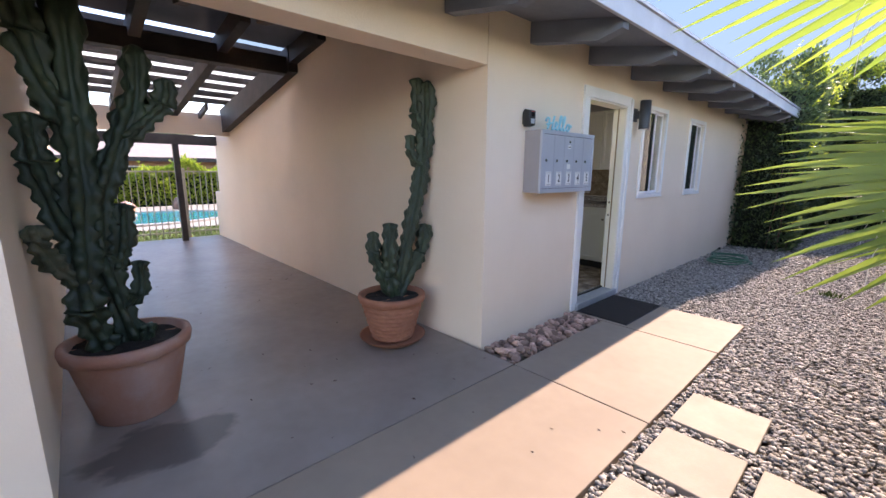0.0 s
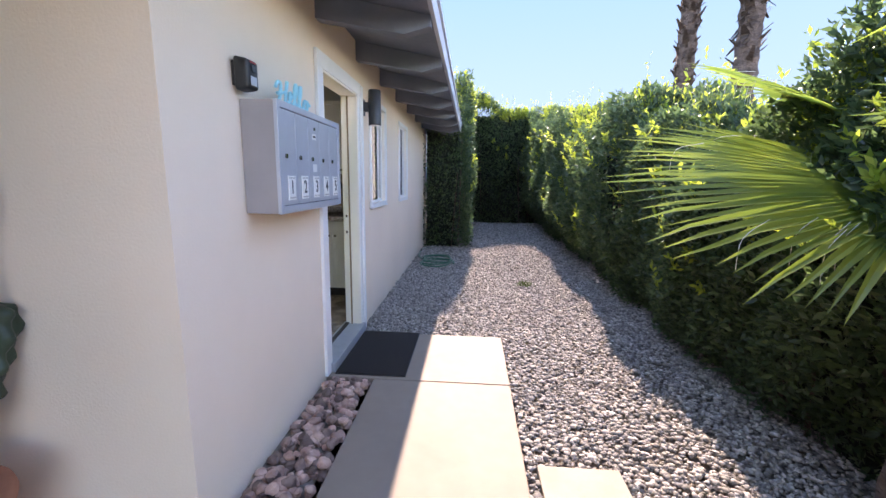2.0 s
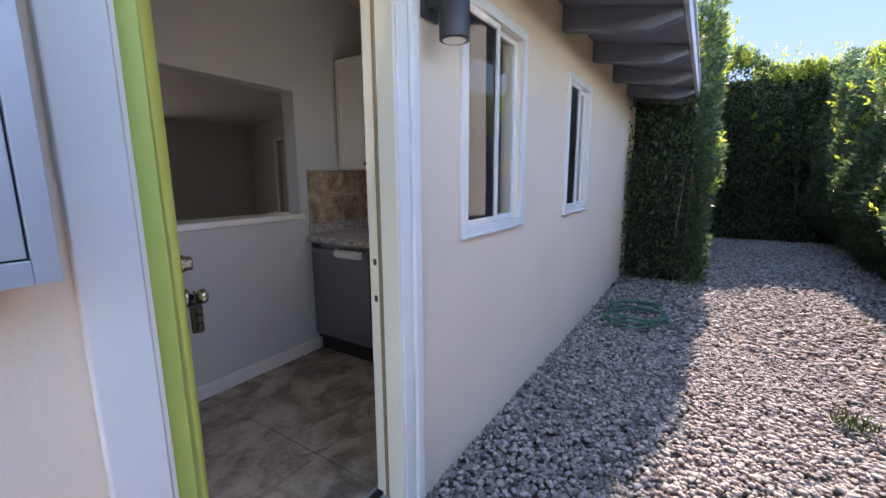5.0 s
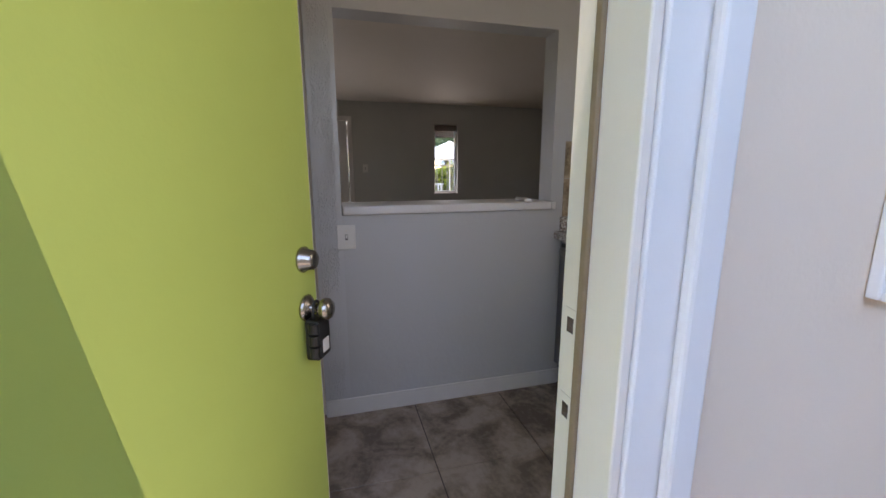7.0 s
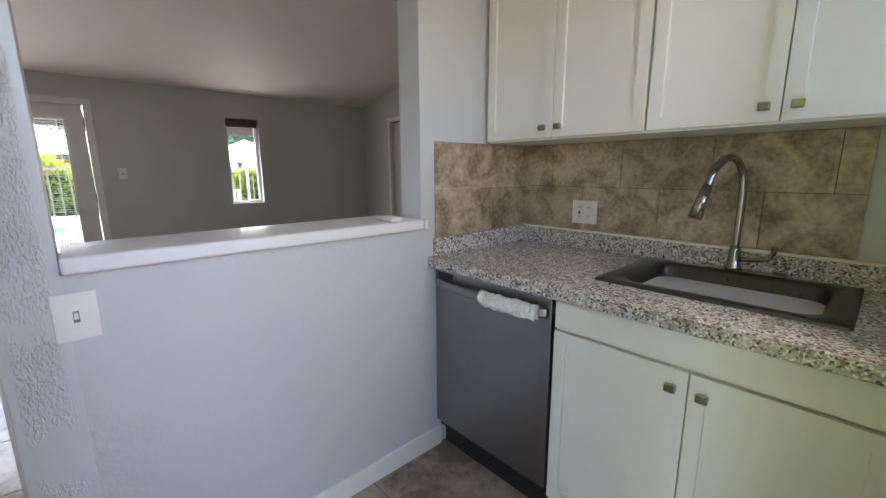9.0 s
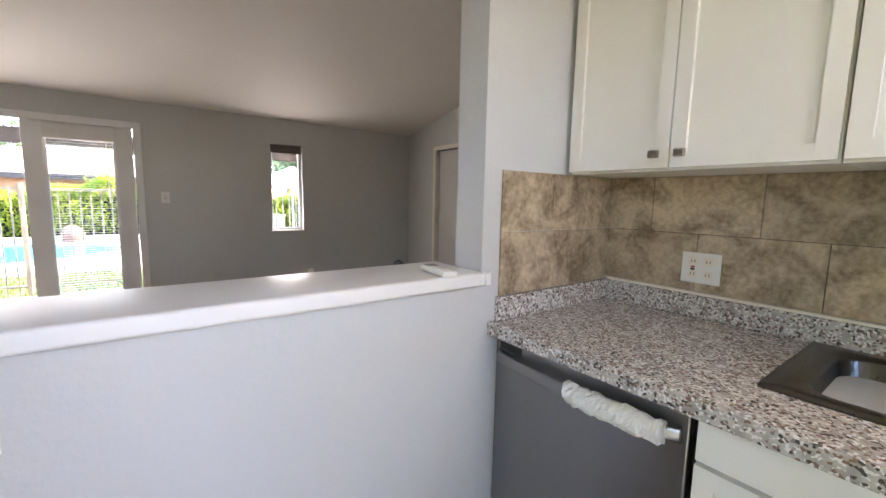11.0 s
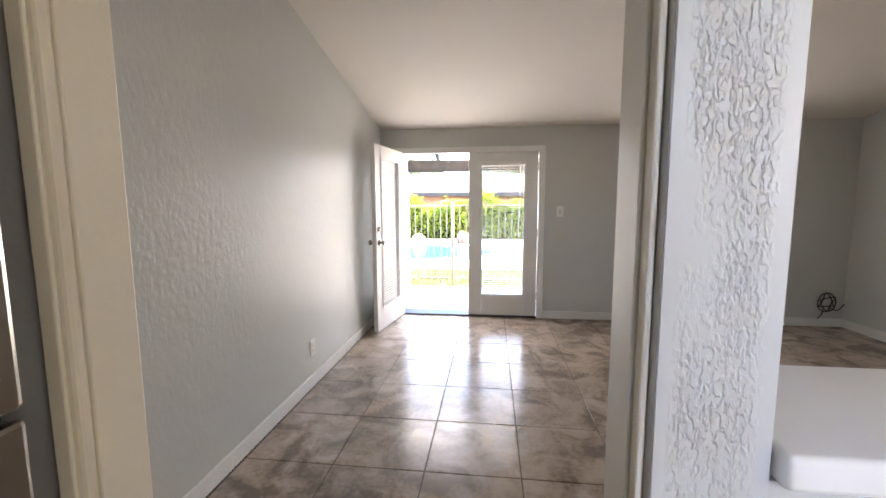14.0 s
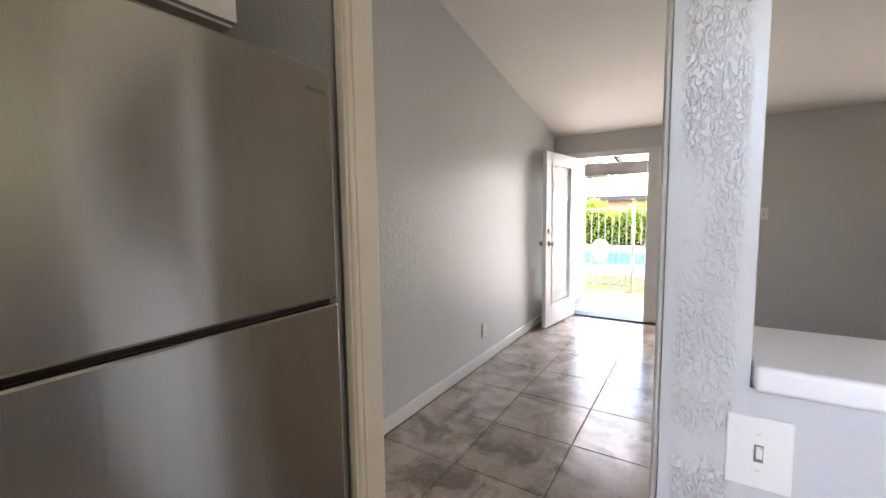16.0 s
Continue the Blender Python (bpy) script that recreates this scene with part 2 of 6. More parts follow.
def knockdown():
    """Heavily sprayed plaster, as on the post beside the pass-through."""
    m = material("knockdown_plaster", (0.60, 0.61, 0.62), (0.575, 0.585, 0.595), 2, 0.33)
    N, L = m.node_tree.nodes, m.node_tree.links
    co = N.new("ShaderNodeTexCoord")
    mp = N.new("ShaderNodeMapping")
    mp.inputs["Scale"].default_value = (1, 1, 0.5)
    L.new(co.outputs["Object"], mp.inputs[0])
    n = N.new("ShaderNodeTexNoise")
    n.inputs["Scale"].default_value, n.inputs["Detail"].default_value, n.inputs["Distortion"].default_value = 190, 0.8, 0.3
    L.new(mp.outputs[0], n.inputs["Vector"])
    mr = N.new("ShaderNodeMapRange")
    mr.inputs[1].default_value, mr.inputs[2].default_value = 0.42, 0.62
    L.new(n.outputs[0], mr.inputs[0])
    patch = N.new("ShaderNodeTexNoise")
    patch.inputs["Scale"].default_value = 7
    L.new(co.outputs["Object"], patch.inputs["Vector"])
    pm = N.new("ShaderNodeMapRange")
    pm.inputs[1].default_value, pm.inputs[2].default_value = 0.38, 0.52
    L.new(patch.outputs[0], pm.inputs[0])
    mul = N.new("ShaderNodeMath")
    mul.operation = "MULTIPLY"
    L.new(mr.outputs[0], mul.inputs[0])
    L.new(pm.outputs[0], mul.inputs[1])
    sep = N.new("ShaderNodeSeparateXYZ")
    L.new(co.outputs["Object"], sep.inputs[0])
    off = N.new("ShaderNodeMath")
    off.operation = "SUBTRACT"
    off.inputs[1].default_value = 1.712
    L.new(sep.outputs[1], off.inputs[0])
    side = N.new("ShaderNodeMath")
    side.operation = "ABSOLUTE"
    L.new(off.outputs[0], side.inputs[0])
    band = N.new("ShaderNodeMapRange")
    band.inputs[1].default_value, band.inputs[2].default_value, band.inputs[3].default_value, band.inputs[4].default_value = 0.034, 0.048, 1.0, 0.0
    L.new(side.outputs[0], band.inputs[0])
    edge = N.new("ShaderNodeMath")
    edge.operation = "MULTIPLY"
    L.new(mul.outputs[0], edge.inputs[0])
    L.new(band.outputs[0], edge.inputs[1])
    bp = N.new("ShaderNodeBump")
    bp.inputs["Strength"].default_value, bp.inputs["Distance"].default_value = 0.9, 0.0032
    L.new(edge.outputs[0], bp.inputs["Height"])
    L.new(bp.outputs[0], N["Principled BSDF"].inputs["Normal"])
    return m


knock = knockdown()


def foliage(name, c1, c2, rough=0.4, lit=0.45):
    m = bpy.data.materials.new(name)
    m.use_nodes = True
    N, L = m.node_tree.nodes, m.node_tree.links
    b = N["Principled BSDF"]
    rnd = N.new("ShaderNodeNewGeometry").outputs["Random Per Island"]
    mx = N.new("ShaderNodeMix")
    mx.data_type = "RGBA"
    mx.inputs["A"].default_value, mx.inputs["B"].default_value = (*c1, 1), (*c2, 1)
    L.new(rnd, mx.inputs["Factor"])
    L.new(mx.outputs["Result"], b.inputs["Base Color"])
    b.inputs["Roughness"].default_value = rough
    tr = N.new("ShaderNodeBsdfTranslucent")
    hs = N.new("ShaderNodeHueSaturation")
    hs.inputs["Value"].default_value, hs.inputs["Saturation"].default_value = 2.2, 1.1
    L.new(mx.outputs["Result"], hs.inputs["Color"])
    L.new(hs.outputs[0], tr.inputs[0])
    sh = N.new("ShaderNodeMixShader")
    sh.inputs[0].default_value = lit
    L.new(b.outputs[0], sh.inputs[1])
    L.new(tr.outputs[0], sh.inputs[2])
    L.new(sh.outputs[0], N["Material Output"].inputs[0])
    return m


pool_leaf = foliage("clipped_hedge_leaf", (0.12, 0.175, 0.025), (0.24, 0.29, 0.045))
leaf_mat = foliage("hedge_leaf", (0.030, 0.054, 0.026), (0.088, 0.128, 0.052), lit=0.4)
shoot_mat = foliage("new_shoot_leaf", (0.15, 0.20, 0.035), (0.29, 0.33, 0.07), lit=0.55)
palm_leaf = foliage("fan_palm_leaf", (0.10, 0.15, 0.035), (0.22, 0.27, 0.06), 0.35, 0.45)
cactus_mat = material("cactus_skin", (0.040, 0.066, 0.036), (0.022, 0.035, 0.021), 7, 0.5, 0.3, 60)
cactus_cork = material("cactus_corky_skin", (0.12, 0.12, 0.075), (0.05, 0.07, 0.04), 9, 0.7, 0.4, 60)


def glass_like(name, color=(1, 1, 1), rough=0.0, ior=1.45):
    m = bpy.data.materials.new(name)
    m.use_nodes = True
    b = m.node_tree.nodes["Principled BSDF"]
    b.inputs["Base Color"].default_value = (*color, 1)
    b.inputs["Transmission Weight"].default_value, b.inputs["Roughness"].default_value, b.inputs["IOR"].default_value = 1.0, rough, ior
    return m


glass = glass_like("window_glass", (0.93, 0.96, 0.95))
panel_plastic = foliage("translucent_roof_panel", (0.62, 0.62, 0.60), (0.55, 0.56, 0.55), 0.5, 0.6)
water = material("pool_water", (0.015, 0.25, 0.31), (0.025, 0.31, 0.36), 1.2, 0.08, 0.3, 6)



def sky_backdrop():
    """Plain far sky, paler towards the horizon."""
    m = bpy.data.materials.new("far_sky")
    m.use_nodes = True
    N, L = m.node_tree.nodes, m.node_tree.links
    sep = N.new("ShaderNodeSeparateXYZ")
    L.new(N.new("ShaderNodeTexCoord").outputs["Object"], sep.inputs[0])
    mr = N.new("ShaderNodeMapRange")
    mr.inputs[1].default_value, mr.inputs[2].default_value = 0, 1300
    L.new(sep.outputs[2], mr.inputs[0])
    mx = N.new("ShaderNodeMix")
    mx.data_type = "RGBA"
    mx.inputs["A"].default_value, mx.inputs["B"].default_value = (0.095, 0.14, 0.20, 1), (0.055, 0.112, 0.19, 1)
    L.new(mr.outputs[0], mx.inputs["Factor"])
    em = N.new("ShaderNodeEmission")
    L.new(mx.outputs["Result"], em.inputs[0])
    L.new(em.outputs[0], N["Material Output"].inputs[0])
    return m


far_sky = sky_backdrop()

# ---- building helpers ----


def bx(bm, x0, x1, y0, y1, z0, z1, bevel=0.0, m=None):
    geo = bmesh.ops.create_cube(bm, size=1, matrix=Matrix.LocRotScale(
        ((x0 + x1) / 2, (y0 + y1) / 2, (z0 + z1) / 2), None, (abs(x1 - x0), abs(y1 - y0), abs(z1 - z0))))
    if m is not None:
        bmesh.ops.transform(bm, matrix=m, verts=geo["verts"])
    if bevel:
        edges = list({e for v in geo["verts"] for e in v.link_edges})
        bmesh.ops.bevel(bm, geom=edges, offset=bevel, segments=2, affect="EDGES", profile=0.5)
    return bm


def boxed(x0, x1, y0, y1, z0, z1, bevel=0.0, m=None):
    return bx(bmesh.new(), x0, x1, y0, y1, z0, z1, bevel, m)


def rod(bm, p0, p1, r0, r1=None, seg=12):
    p0, p1 = Vector(p0), Vector(p1)
    d = p1 - p0
    mat = Matrix.Translation((p0 + p1) / 2) @ d.to_track_quat("Z", "Y").to_matrix().to_4x4()
    bmesh.ops.create_cone(bm, cap_ends=True, segments=seg, radius1=r0, radius2=r0 if r1 is None else r1, depth=d.length, matrix=mat)
    return bm


def rods(p0, p1, r0, r1=None, seg=12):
    return rod(bmesh.new(), p0, p1, r0, r1, seg)


def lathe(bm, profile, cx, cy, seg=40, warp=None):
    rings = []
    for k, (r, z) in enumerate(profile):
        ring = []
        for i in range(seg):
            a = 2 * math.pi * i / seg
            rr = r + (warp(a, z, k) if warp else 0)
            ring.append(bm.verts.new((cx + rr * math.cos(a), cy + rr * math.sin(a), z)))
        rings.append(ring)
    for a, b in zip(rings, rings[1:]):
        for i in range(seg):
            bm.faces.new((a[i], a[(i + 1) % seg], b[(i + 1) % seg], b[i]))
    bm.faces.new(list(reversed(rings[0])))
    bm.faces.new(rings[-1])
    return bm


def sweep(bm, pts, section, scale=None, closed=False):
    """Sweeps a closed outline (list of 2D points) along 3D points."""
    pts = [Vector(p) for p in pts]
    rings = []
    up = Vector((0.13, 0.21, 1)).normalized()
    for k, p in enumerate(pts):
        t = (pts[min(k + 1, len(pts) - 1)] - pts[max(k - 1, 0)]).normalized()
        a = t.cross(up if abs(t.dot(up)) < 0.95 else Vector((1, 0, 0))).normalized()
        b = a.cross(t)
        s = scale(k / (len(pts) - 1)) if scale else 1
        out = section(k) if callable(section) else section
        rings.append([bm.verts.new(p + (a * u + b * v) * s) for u, v in out])
    n = len(rings[0])
    for r0, r1 in zip(rings, rings[1:]):
        for i in range(n):
            bm.faces.new((r0[i], r0[(i + 1) % n], r1[(i + 1) % n], r1[i]))
    bm.faces.new(list(reversed(rings[0])))
    bm.faces.new(rings[-1])
    return bm


def circle(r, n=10):
    return [(r * math.cos(2 * math.pi * i / n), r * math.sin(2 * math.pi * i / n)) for i in range(n)]


def curve_points(ctrl, n=24):
    """Smooth points through the control points."""
    c = [Vector(p) for p in ctrl]
    out = []
    segs = len(c) - 1
    for s in range(segs):
        p0, p1, p2, p3 = c[max(s - 1, 0)], c[s], c[s + 1], c[min(s + 2, segs)]
        m = max(2, n // segs)
        for i in range(m):
            t = i / m
            out.append(0.5 * (2 * p1 + (p2 - p0) * t + (2 * p0 - 5 * p1 + 4 * p2 - p3) * t * t + (3 * p1 - p0 - 3 * p2 + p3) * t ** 3))
    out.append(c[-1])
    return out


def link_mesh(name, bm, mats, smooth=False):
    me = bpy.data.meshes.new(name)
    bmesh.ops.recalc_face_normals(bm, faces=bm.faces[:])
    if smooth:
        for f in bm.faces:
            f.smooth = True
    bm.to_mesh(me)
    bm.free()
    for m in (mats if isinstance(mats, (list, tuple)) else [mats]):
        me.materials.append(m)
    return new(name, me)


def part(name, bm, material_, parent, label="", smooth=False):
    ob = link_mesh(name, bm, material_, smooth)
    ob.parent = parent
    ob.matrix_parent_inverse = parent.matrix_world.inverted() if parent.matrix_world != Matrix() else Matrix()
    if label:
        ob["label"] = label
    return ob


def thing(name, label, category, at=(0, 0, 0), group="", rz=0.0):
    e = new(name)
    e.empty_display_size = 0.1
    e.matrix_world = pose(*at, 0, 0, rz)
    bpy.context.view_layer.update()
    return tagged(e, label, category, group)


def local(name, bm, material_, parent, label="", smooth=False):
    """A part whose mesh is given in the thing's own coordinates."""
    ob = link_mesh(name, bm, material_, smooth)
    ob.parent = parent
    if label:
        ob["label"] = label
    return ob


def setting(name, bm, mats, label="", smooth=False, kind="structure"):
    return tagged(link_mesh(name, bm, mats, smooth), label, kind=kind)


def solid(name, bm, mats, label, category, group="", smooth=False):
    return tagged(link_mesh(name, bm, mats, smooth), label, category, group)


def wall(name, axis, a0, a1, u0, u1, z0, z1, mats, holes=(), top=None, breaks=(), label=""):
    """A wall of thickness a0..a1 across `axis`, running u0..u1, with openings (u0, u1, z0, z1) right through it.
    mats: the face towards -axis, the face towards +axis, the reveals and edges."""
    us = sorted({u0, u1, *breaks, *(h[0] for h in holes), *(h[1] for h in holes)})
    zs = sorted({z0, z1, *(h[2] for h in holes), *(h[3] for h in holes)})
    us = [u for u in us if u0 <= u <= u1]
    zs = [z for z in zs if z0 <= z <= z1]
    bm = bmesh.new()
    cache = {}

    def vert(side, i, k):
        key = (side, i, k)
        if key not in cache:
            z = top(us[i]) if top and k == len(zs) - 1 else zs[k]
            a = (a0, a1)[side]
            cache[key] = bm.verts.new((a, us[i], z) if axis == "x" else (us[i], a, z))
        return cache[key]

    def full(i, k):
        if not (0 <= i < len(us) - 1 and 0 <= k < len(zs) - 1):
            return False
        cu, cz = (us[i] + us[i + 1]) / 2, (zs[k] + zs[k + 1]) / 2
        return not any(h[0] < cu < h[1] and h[2] < cz < h[3] for h in holes)

    for i in range(len(us) - 1):
        for k in range(len(zs) - 1):
            if not full(i, k):
                continue
            for side in (0, 1):
                f = bm.faces.new([vert(side, *c) for c in ((i, k), (i + 1, k), (i + 1, k + 1), (i, k + 1))])
                f.material_index = side
            for (di, dk), (c0, c1) in (((-1, 0), ((i, k), (i, k + 1))), ((1, 0), ((i + 1, k), (i + 1, k + 1))),
                                       ((0, -1), ((i, k), (i + 1, k))), ((0, 1), ((i, k + 1), (i + 1, k + 1)))):
                if not full(i + di, k + dk):
                    f = bm.faces.new((vert(0, *c0), vert(0, *c1), vert(1, *c1), vert(1, *c0)))
                    f.material_index = 2
    return setting(name, bm, mats, label)


def sheet(bm, x0, x1, y0, y1, za, zb, t):
    """A slab that slopes from height za at x0 to zb at x1 (its underside), t thick."""
    low = [bm.verts.new(p) for p in ((x0, y0, za), (x1, y0, zb), (x1, y1, zb), (x0, y1, za))]
    high = [bm.verts.new(v.co + Vector((0, 0, t))) for v in low]
    bm.faces.new(list(reversed(low)))
    bm.faces.new(high)
    for i in range(4):
        bm.faces.new((low[i], low[(i + 1) % 4], high[(i + 1) % 4], high[i]))
    return bm


def text_part(words, size, depth, m, mat_, parent, name="number", label=""):
    cu = bpy.data.curves.new(name, "FONT")
    cu.offset = size * 0.012
    cu.body, cu.size, cu.extrude, cu.align_x, cu.align_y = words, size, depth, "CENTER", "CENTER"
    tmp = new("lettering", cu)
    bpy.context.view_layer.update()
    me = bpy.data.meshes.new_from_object(tmp.evaluated_get(bpy.context.evaluated_depsgraph_get()))
    bpy.data.objects.remove(tmp)
    me.transform(m)
    me.materials.clear()
    me.materials.append(mat_)
    ob = new(name, me)
    ob.parent = parent
    ob.matrix_parent_inverse = parent.matrix_world.inverted()
    if label:
        ob["label"] = label
    return ob


def move_indoors(before):
    """Shifts the top-level objects made since `before` from the rooms' origin into the house."""
    for ob in list(scene.objects):
        if ob not in before and ob.parent is None:
            ob.location += INDOORS


FL = 0.06           # indoor floor level above the porch
RIDGE = -2.4


def ceil_z(x):
    return 2.92 - 0.2 * abs(x - RIDGE)


def roof_z(x):
    return 2.54 - 0.2 * x if x > RIDGE else 3.02 - 0.125 * (RIDGE - x)

# ---- ground ----
bm = bmesh.new()
bmesh.ops.create_grid(bm, x_segments=40, y_segments=40, size=1500, matrix=Matrix.Translation((0, 0, -0.045)))
setting("ground", bm, dirt, "dry sandy ground around the house")

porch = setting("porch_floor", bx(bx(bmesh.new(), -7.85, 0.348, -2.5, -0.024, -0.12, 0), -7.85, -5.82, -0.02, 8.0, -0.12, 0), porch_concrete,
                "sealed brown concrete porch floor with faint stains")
walkway = setting("walkway", boxed(0.30, 1.30, -6.0, 2.19, -0.14, -0.03), dirt, "bedding under the tan concrete front walkway")
for x0, x1, y0, y1 in ((0.352, 1.31, -2.6, -0.026), (0.352, 1.31, -6.0, -2.606), (0.352, 1.31, -0.018, 1.336), (0.003, 1.31, 1.344, 2.205)):
    p = part("concrete_panel", boxed(x0, x1, y0, y1, -0.08, 0.0, 0.006), concrete, walkway)
tagged(walkway, "tan concrete front walkway poured in jointed panels")

# ---- the house shell ----
DOOR = (1.43, 2.235)
front = wall("wall_front", "x", -0.12, 0.0, 0.0, 7.7, -0.15, 2.54, [grey_paint, stucco, trim_cream],
     [(DOOR[0], DOOR[1], FL, 2.10), (2.735, 3.375, 1.15, 2.13), (4.325, 4.92, 1.14, 2.11)], label="cream stucco front wall with door and two windows")
for f_ in front.data.polygons:
    if f_.center.y < 0.001:
        f_.material_index = 1
wall("wall_side", "y", 0.0, 0.30, -7.5, -0.12, -0.15, 2.9, [stucco, grey_room, stucco], top=roof_z, breaks=(RIDGE,),
     label="cream stucco gable wall along the covered porch")
wall("wall_end", "y", 7.55, 7.7, -5.67, -0.15, -0.05, 2.9, [unlit_wall, stucco, stucco], top=roof_z, breaks=(RIDGE,))
before = set(scene.objects)
wall("wall_rear", "x", -5.82, -5.67, 0.16, 7.7, -0.05, 2.56, [stucco, grey_room, white_trim],
     [(0.39, 2.0, FL, 2.0), (3.30, 3.68, 0.93, 1.97)], label="grey living room wall with patio doors and a slot window")
wall("wall_pass_through", "x", -1.52, -1.39, 1.65, 5.25, FL - 0.03, 2.7, [grey_room, grey_paint, grey_paint],
     [(1.775, 2.865, 1.088, 1.98)], top=lambda y: ceil_z(-1.45), label="pale grey half wall with a pass-through opening")
wall("wall_stub", "x", -1.465, -1.39, 0.16, 1.65, FL - 0.03, 2.7, [grey_room, grey_paint, white_trim],
     [(0.925, 1.65, FL - 0.03, 2.06)], top=lambda y: ceil_z(-1.45), label="short grey wall beside the passage to the living room")
wall("wall_kitchen", "y", 3.55, 3.67, -1.39, -0.015, FL - 0.03, 2.6, [grey_paint, unlit_wall, grey_paint], top=ceil_z,
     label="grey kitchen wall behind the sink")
wall("wall_closet", "y", 5.25, 5.37, -5.67, -1.39, FL - 0.03, 2.9, [grey_room, unlit_wall, white_trim], [(-4.98, -3.32, FL - 0.03, 2.0)],
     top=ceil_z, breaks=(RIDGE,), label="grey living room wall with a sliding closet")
wall("wall_closet_back", "y", 6.0, 6.1, -5.67, -1.39, FL - 0.03, 2.4, [unlit_wall, unlit_wall, unlit_wall])
# plaster skin with a heavy texture on the post
setting("post_plaster", bx(bmesh.new(), -1.3895, -1.3875, 1.651, 1.774, FL + 0.092, 2.6), knock, "sprayed plaster face of the post")

bm = sheet(bmesh.new(), -5.67, RIDGE, 0.16, 7.40, ceil_z(-5.67), ceil_z(RIDGE), 0.02)
sheet(bm, RIDGE, -0.015, 0.16, 7.40, ceil_z(RIDGE), ceil_z(-0.015), 0.02)
setting("ceiling", bm, ceiling_paint, "sloped warm white living room ceiling")

move_indoors(before)
wall("wall_neighbour", "y", -2.65, -2.5, -7.5, -0.2, -0.05, 2.9, [stucco, stucco, stucco], top=roof_z, breaks=(RIDGE,),
     label="cream stucco wall on the far side of the porch")
wall("wall_neighbour_front", "x", -0.2, -0.05, -7.0, -2.5, -0.15, 2.54, [stucco, stucco, stucco], label="cream stucco front wall beyond the porch")
setting("header_front", boxed(-0.22, -0.003, -2.5, -0.002, 2.15, 2.53, 0.004), stucco, "cream stucco beam across the porch opening")
setting("header_rear", boxed(-6.55, -6.4, -2.5, -0.002, 2.03, 2.40, 0.004), stucco, "cream stucco beam at the back of the porch")
setting("low_wall", boxed(-7.85, -7.5, 0.0, 0.16, -0.05, 0.96, 0.006), stucco, "low cream stucco wall end beside the fence")

bm = sheet(bmesh.new(), RIDGE, 0.73, -7.0, 7.42, roof_z(RIDGE + 0.001), roof_z(0.73), 0.09)
sheet(bm, -6.1, RIDGE, 0.0, 7.9, roof_z(-6.1), roof_z(RIDGE), 0.09)
sheet(bm, -3.3, RIDGE, -2.5, -0.004, roof_z(-3.3), roof_z(RIDGE), 0.09)
sheet(bm, -7.5, RIDGE, -7.0, -2.505, roof_z(-7.5), roof_z(RIDGE), 0.09)
setting("roof", bm, eave_paint, "grey-blue boarded roof with deep eaves")
bm = bmesh.new()
bx(bm, 0.732, 0.76, -7.0, 7.42, 2.37, 2.50, 0.004)
setting("fascia", bm, fascia_paint, "pale painted fascia board along the eave")
bm = bmesh.new()
bx(bm, 0.72, 0.775, -7.0, 7.42, 2.503, 2.526)
setting("drip_edge", bm, fascia_paint, "metal drip edge on the eave")
rafters = setting("eave", boxed(0.0, 0.70, 7.38, 7.42, 2.33, 2.39), eave_paint, "grey-blue rafter tails under the eave")
bm = bmesh.new()
low = [bm.verts.new(p) for p in ((0.001, -0.045, 2.385), (0.56, -0.045, 2.285), (0.728, -0.045, 2.33), (0.728, -0.045, 2.391), (0.001, -0.045, 2.537))]
face = bm.faces.new(low)
ext = bmesh.ops.extrude_face_region(bm, geom=[face])
bmesh.ops.translate(bm, verts=[v for v in ext["geom"] if isinstance(v, bmesh.types.BMVert)], vec=(0, 0.09, 0))
raf = part("rafter_tail", bm, eave_paint, rafters)
for k in range(-8, 8):
    o = new("rafter_tail", raf.data)
    o.parent = rafters
    o.location = (0, 0.525 + 0.90 * k, 0)
raf.location = (0, 7.33, 0)

# porch roof frame: purlins, rafters and translucent panels
frame_top = thing("porch_roof", "dark timber porch roof with translucent panels", "roof", (-3.3, -1.25, 2.8))
for y in (-2.44, -1.65, -0.85, -0.06):
    part("rafter", sheet(bmesh.new(), -6.5, -2.4, y - 0.05, y + 0.05, roof_z(-6.5) - 0.2, roof_z(-2.4) - 0.2, 0.19), dark_wood, frame_top)
part("ridge_beam", boxed(-3.42, -3.26, -2.5, -0.12, 2.60, 2.80, 0.006), dark_wood, frame_top)
part("barge_board", sheet(bmesh.new(), -6.4, -3.2, -0.12, -0.004, roof_z(-6.4) - 0.42, roof_z(-3.2) - 0.30, 0.30), dark_wood, frame_top)
for k in range(7):
    x = -3.62 - 0.42 * k
    part("purlin", boxed(x - 0.04, x + 0.04, -2.5, -0.004, roof_z(x) - 0.004, roof_z(x) + 0.075), dark_wood, frame_top)
    if k:
        part("panel", sheet(bmesh.new(), x - 0.02, x + 0.26, -2.5, -0.004, roof_z(x) + 0.08, roof_z(x + 0.26) + 0.08, 0.006), panel_plastic, frame_top, "milky translucent roof panel")
setting("porch_soffit", sheet(bmesh.new(), -2.4, -0.005, -2.5, -0.004, roof_z(-2.399) - 0.02, roof_z(-0.005) - 0.02, 0.016), dark_wood, "dark boarded underside of the porch roof")
for y in (-2.1, -1.4, -0.7):
    part("rafter", sheet(bmesh.new(), -2.4, -0.23, y - 0.045, y + 0.045, roof_z(-2.399) - 0.19, roof_z(-0.23) - 0.19, 0.168), dark_wood, frame_top)

